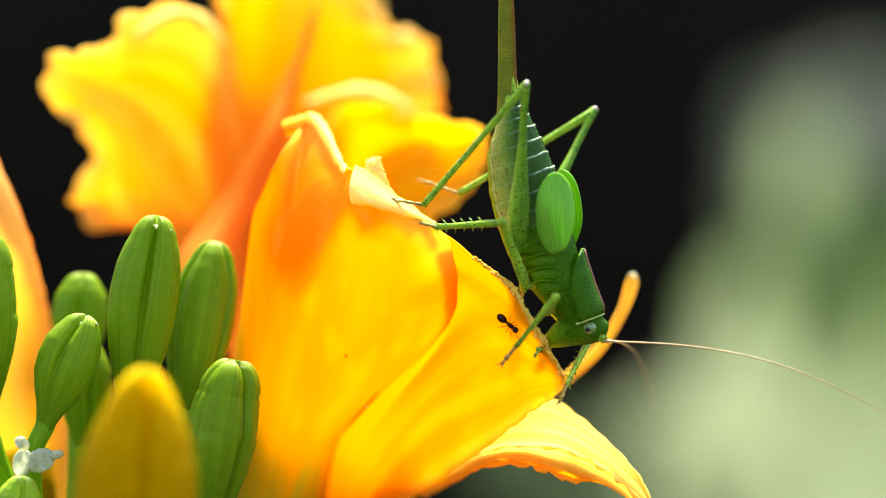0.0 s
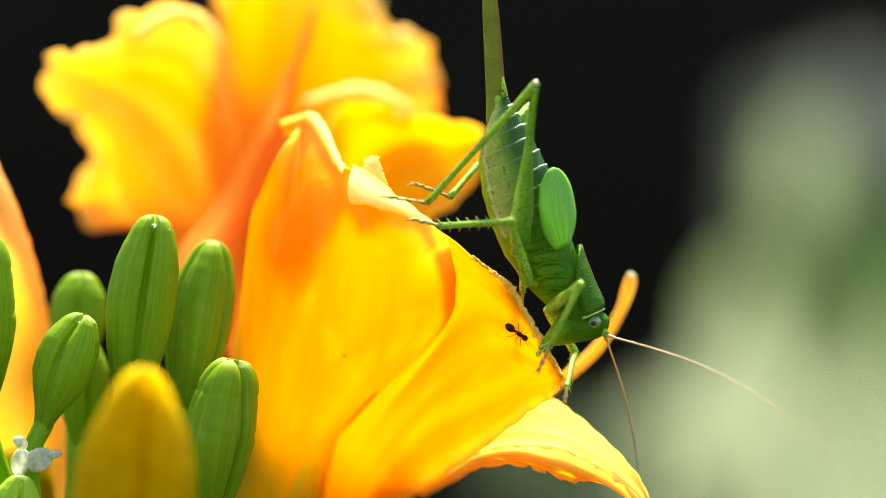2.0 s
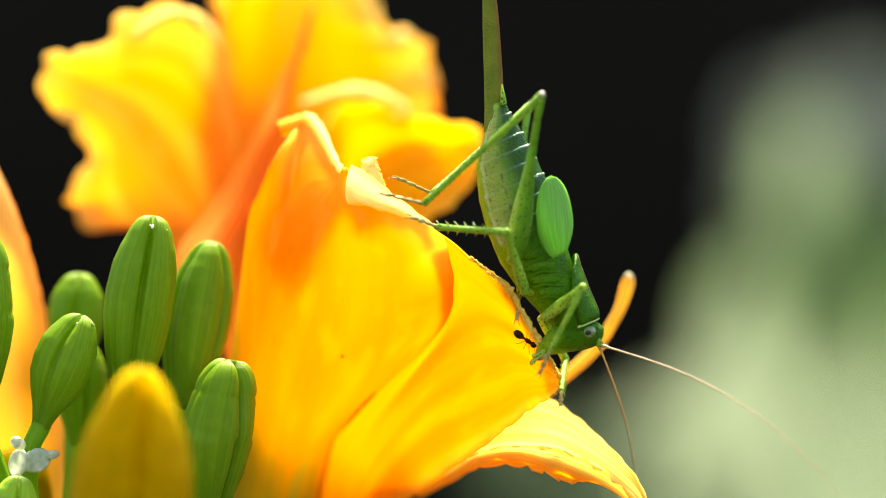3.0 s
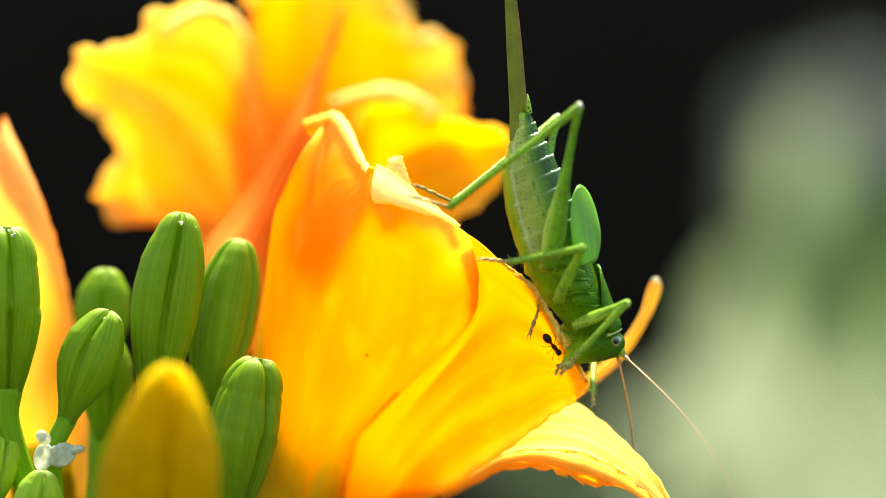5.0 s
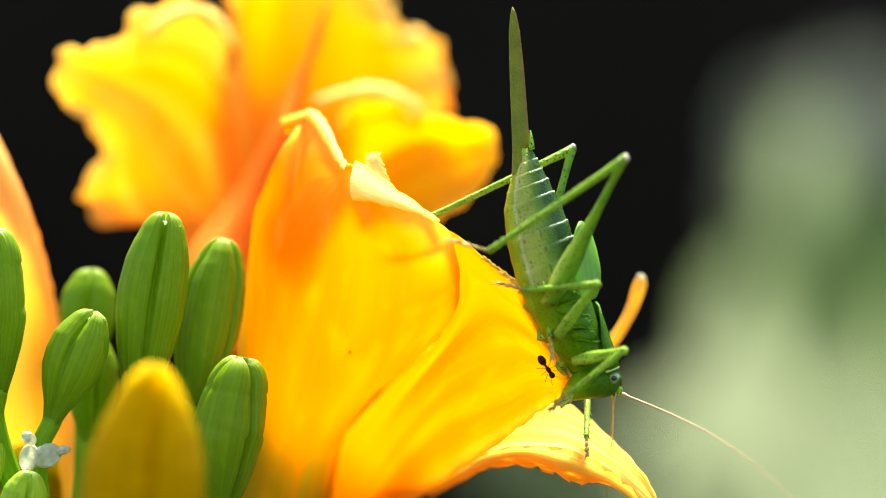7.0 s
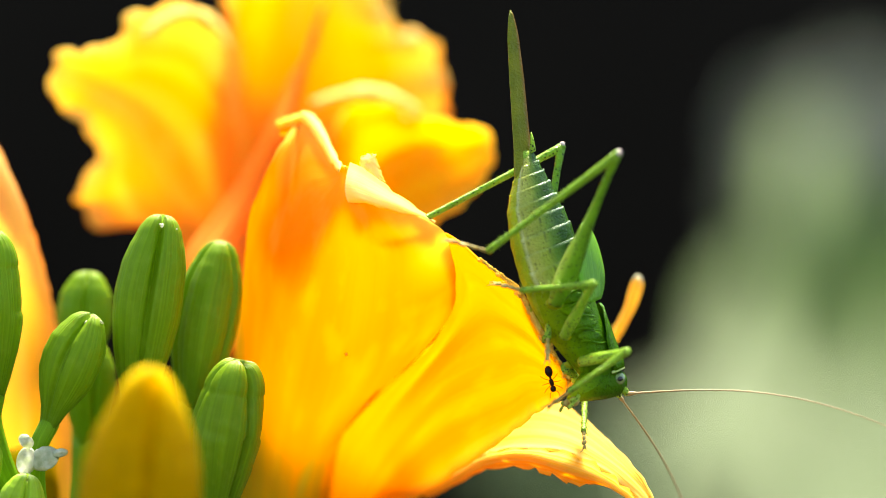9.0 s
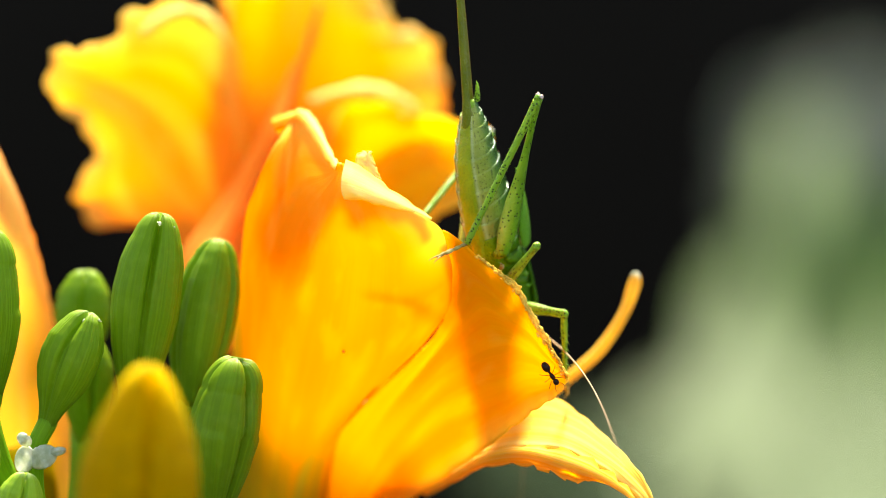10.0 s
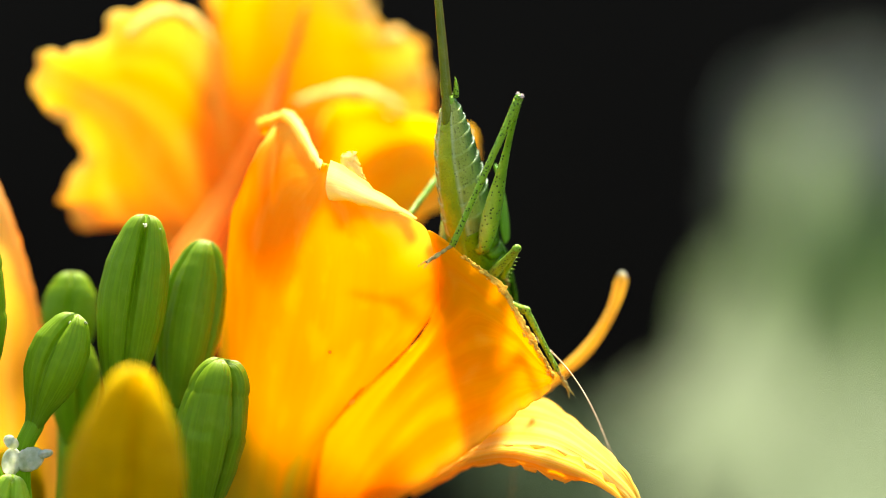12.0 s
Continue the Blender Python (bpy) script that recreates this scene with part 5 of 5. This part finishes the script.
    # each ant: seconds, x, z, depth, heading
    ant_a = [(0, 7.8, -9.2, -4, -40), (1.5, 8.4, -9.9, -4.3, -30), (2.5, 9.9, -10.8, -5.1, -40), (3, 10.4, -11.1, -5.3, -35), (4.8, 10.7, -11.6, -5.3, -50), (5, 10.4, -11.4, -5.2, -50),
            (5.5, 11.3, -11.5, -5.8, -30), (6, 11.2, -11.5, -5.7, -30), (6.5, 11.4, -13, -5.2, -55), (7, 11.6, -14.5, -4.7, -55), (7.2, 10.8, -14.8, -4.2, -70), (8.8, 12.6, -15.9, -4.6, -75),
            (9, 12.5, -15.8, -4.6, -75), (9.5, 12.5, -15.8, -4.6, -50), (10, 12.7, -15.5, -4.7, -55), (10.6, 13, -16.1, -4.6, -85), (10.8, 15.2, -17.4, -4.6, -60), (10.95, 14.6, -18.4, 0, -110),
            (11.2, 11.8, -22.2, 2, -95), (11.4, 12, -21.2, 3.4, -85), (11.6, 13.6, -19.2, 5.5, -60), (12, 12.6, -16.5, 6, 90)]
    ant_b = [(0, -25.8, 42.5, 47.2, -110), (3.2, -27.2, 39.6, 51.5, -100), (4.8, -29.9, 33.7, 56.3, -100), (5, -30.5, 31.8, 57.6, -100), (5.5, -30.8, 30.1, 59, -100), (6, -30.1, 28.1, 47.6, -100),
            (6.5, -29.9, 26.7, 47.1, -100), (7, -30.3, 25.4, 48.2, -100), (9, -30.6, 21.8, 51, -90), (10.5, -31, 21.2, 51, -90), (12, -30.8, 20.6, 51.3, -80)]
    ant_c = [(0, -48.1, -14.3, 22, 150), (9.1, -48.7, -12.8, 22, 160), (9.3, -50.7, -13.4, 22, 190), (9.5, -52.2, -14.8, 22, 230), (9.8, -51.1, -16.6, 22, -60), (10.1, -49.1, -19, 22, -70),
            (10.5, -48.5, -21.9, 22, -80), (12, -47.4, -25.3, 22, -90)]

    pivot = at((-20, 0, 2.9))
    lip_pivot = at((-22.1, 0, -30.9))

    def swing(t):
        x, z, lean = smooth(sway, t)
        return Matrix.Translation(pivot + Vector((x, 0, z)) / 1000) @ Matrix.Rotation(radians(lean), 4, "Y") @ Matrix.Translation(-pivot)

    walk(lily, [(t, swing(t) @ Matrix.Translation(ROOT)) for t in times])
    walk(front_petal, [(t, Matrix.Translation(lip_pivot) @ Matrix.Rotation(radians(smooth(lip, t)[0]), 4, "Y") @ Matrix.Translation(-lip_pivot)) for t in times])

    poses = {}
    rows = []
    for t in times:
        cx, cz, bx, bz, roll, depth, dive = smooth(stance, t)
        f = Vector((bx - cx, dive, bz - cz)).normalized()
        side = Vector((-f.z, 0, f.x)).normalized()
        away = side.cross(f)
        away = away if away.y > 0 else -away
        r = radians(roll)
        d = side * math.cos(r) + away * math.sin(r)
        left = d.cross(f)
        m = Matrix((f, left, d)).transposed().to_4x4()
        tail = Vector((cx, depth, cz))
        o = tail + f * 19.1 - d * 4.0
        m.translation = o
        poses[t] = m
        w = m.copy()
        w.translation = at(o)
        rows.append((t, swing(t) @ w))
    walk(bug, rows)

    for pair, side, table, kn, ft in (("hind", "right", hind_r, -1, 1), ("hind", "left", hind_l, 1, -1), ("middle", "right", middle_r, -1, 1),
                                      ("middle", "left", middle_l, 1, -1), ("front", "right", front_r, -1, 1), ("front", "left", front_l, 1, -1)):
        hip = Vector(HIPS[pair])
        if side == "right":
            hip.y = -hip.y
        lf, lt = LENGTHS[pair]
        turns = side == "right" and pair == "hind"  # this shin swings across the belly as the body rolls over the rim
        up, low = [], []
        for t in times:
            m = poses[t]
            inv = m.inverted()
            kx, kz, fx, fz = smooth(table, t)
            h = m @ hip
            over = min(1.0, max(0.0, (t - 9.1) / 0.35)) if turns else 0.0
            knee = reach(h, kx, kz, lf, kn)
            foot = reach(knee, fx, fz, lt, ft * (1 - 0.7 * over * over * (3 - 2 * over)))
            h, knee, foot = inv @ h, inv @ knee, inv @ foot
            bend = (h - knee) + (foot - knee)
            up.append((t, in_metres(along(h, knee, -bend))))
            low.append((t, in_metres(along(knee, foot, -bend))))
        walk(limbs[pair, side][0], up)
        walk(limbs[pair, side][1], low)

    for side, table, s in (("right", ant_r, -1), ("left", ant_l, 1)):
        out = []
        for t in times:
            m = poses[t]
            inv = m.inverted()
            base = Vector((13.0, 0.8 * s, 4.3))
            ex, ez = smooth(table, t)
            end = inv @ reach(m @ base, ex, ez, 40.0, s)
            upward = inv.to_3x3() @ Vector((0.3, 0, 1))
            out.append((t, in_metres(along(base, end, upward))))
        walk(limbs["antenna", side], out)

    for who, table in ((ant_one, ant_a), (ant_two, ant_b), (ant_three, ant_c)):
        out = []
        for t in times:
            x, z, depth, turn = smooth(table, t)
            m = Matrix((Vector((1, 0, 0)), Vector((0, 0, 1)), Vector((0, -1, 0)))).transposed().to_4x4()
            m = Matrix.Rotation(-radians(turn), 4, "Y") @ m
            m.translation = at((x, depth, z))
            out.append((t, swing(t) @ m))
        walk(who, out)


motions()
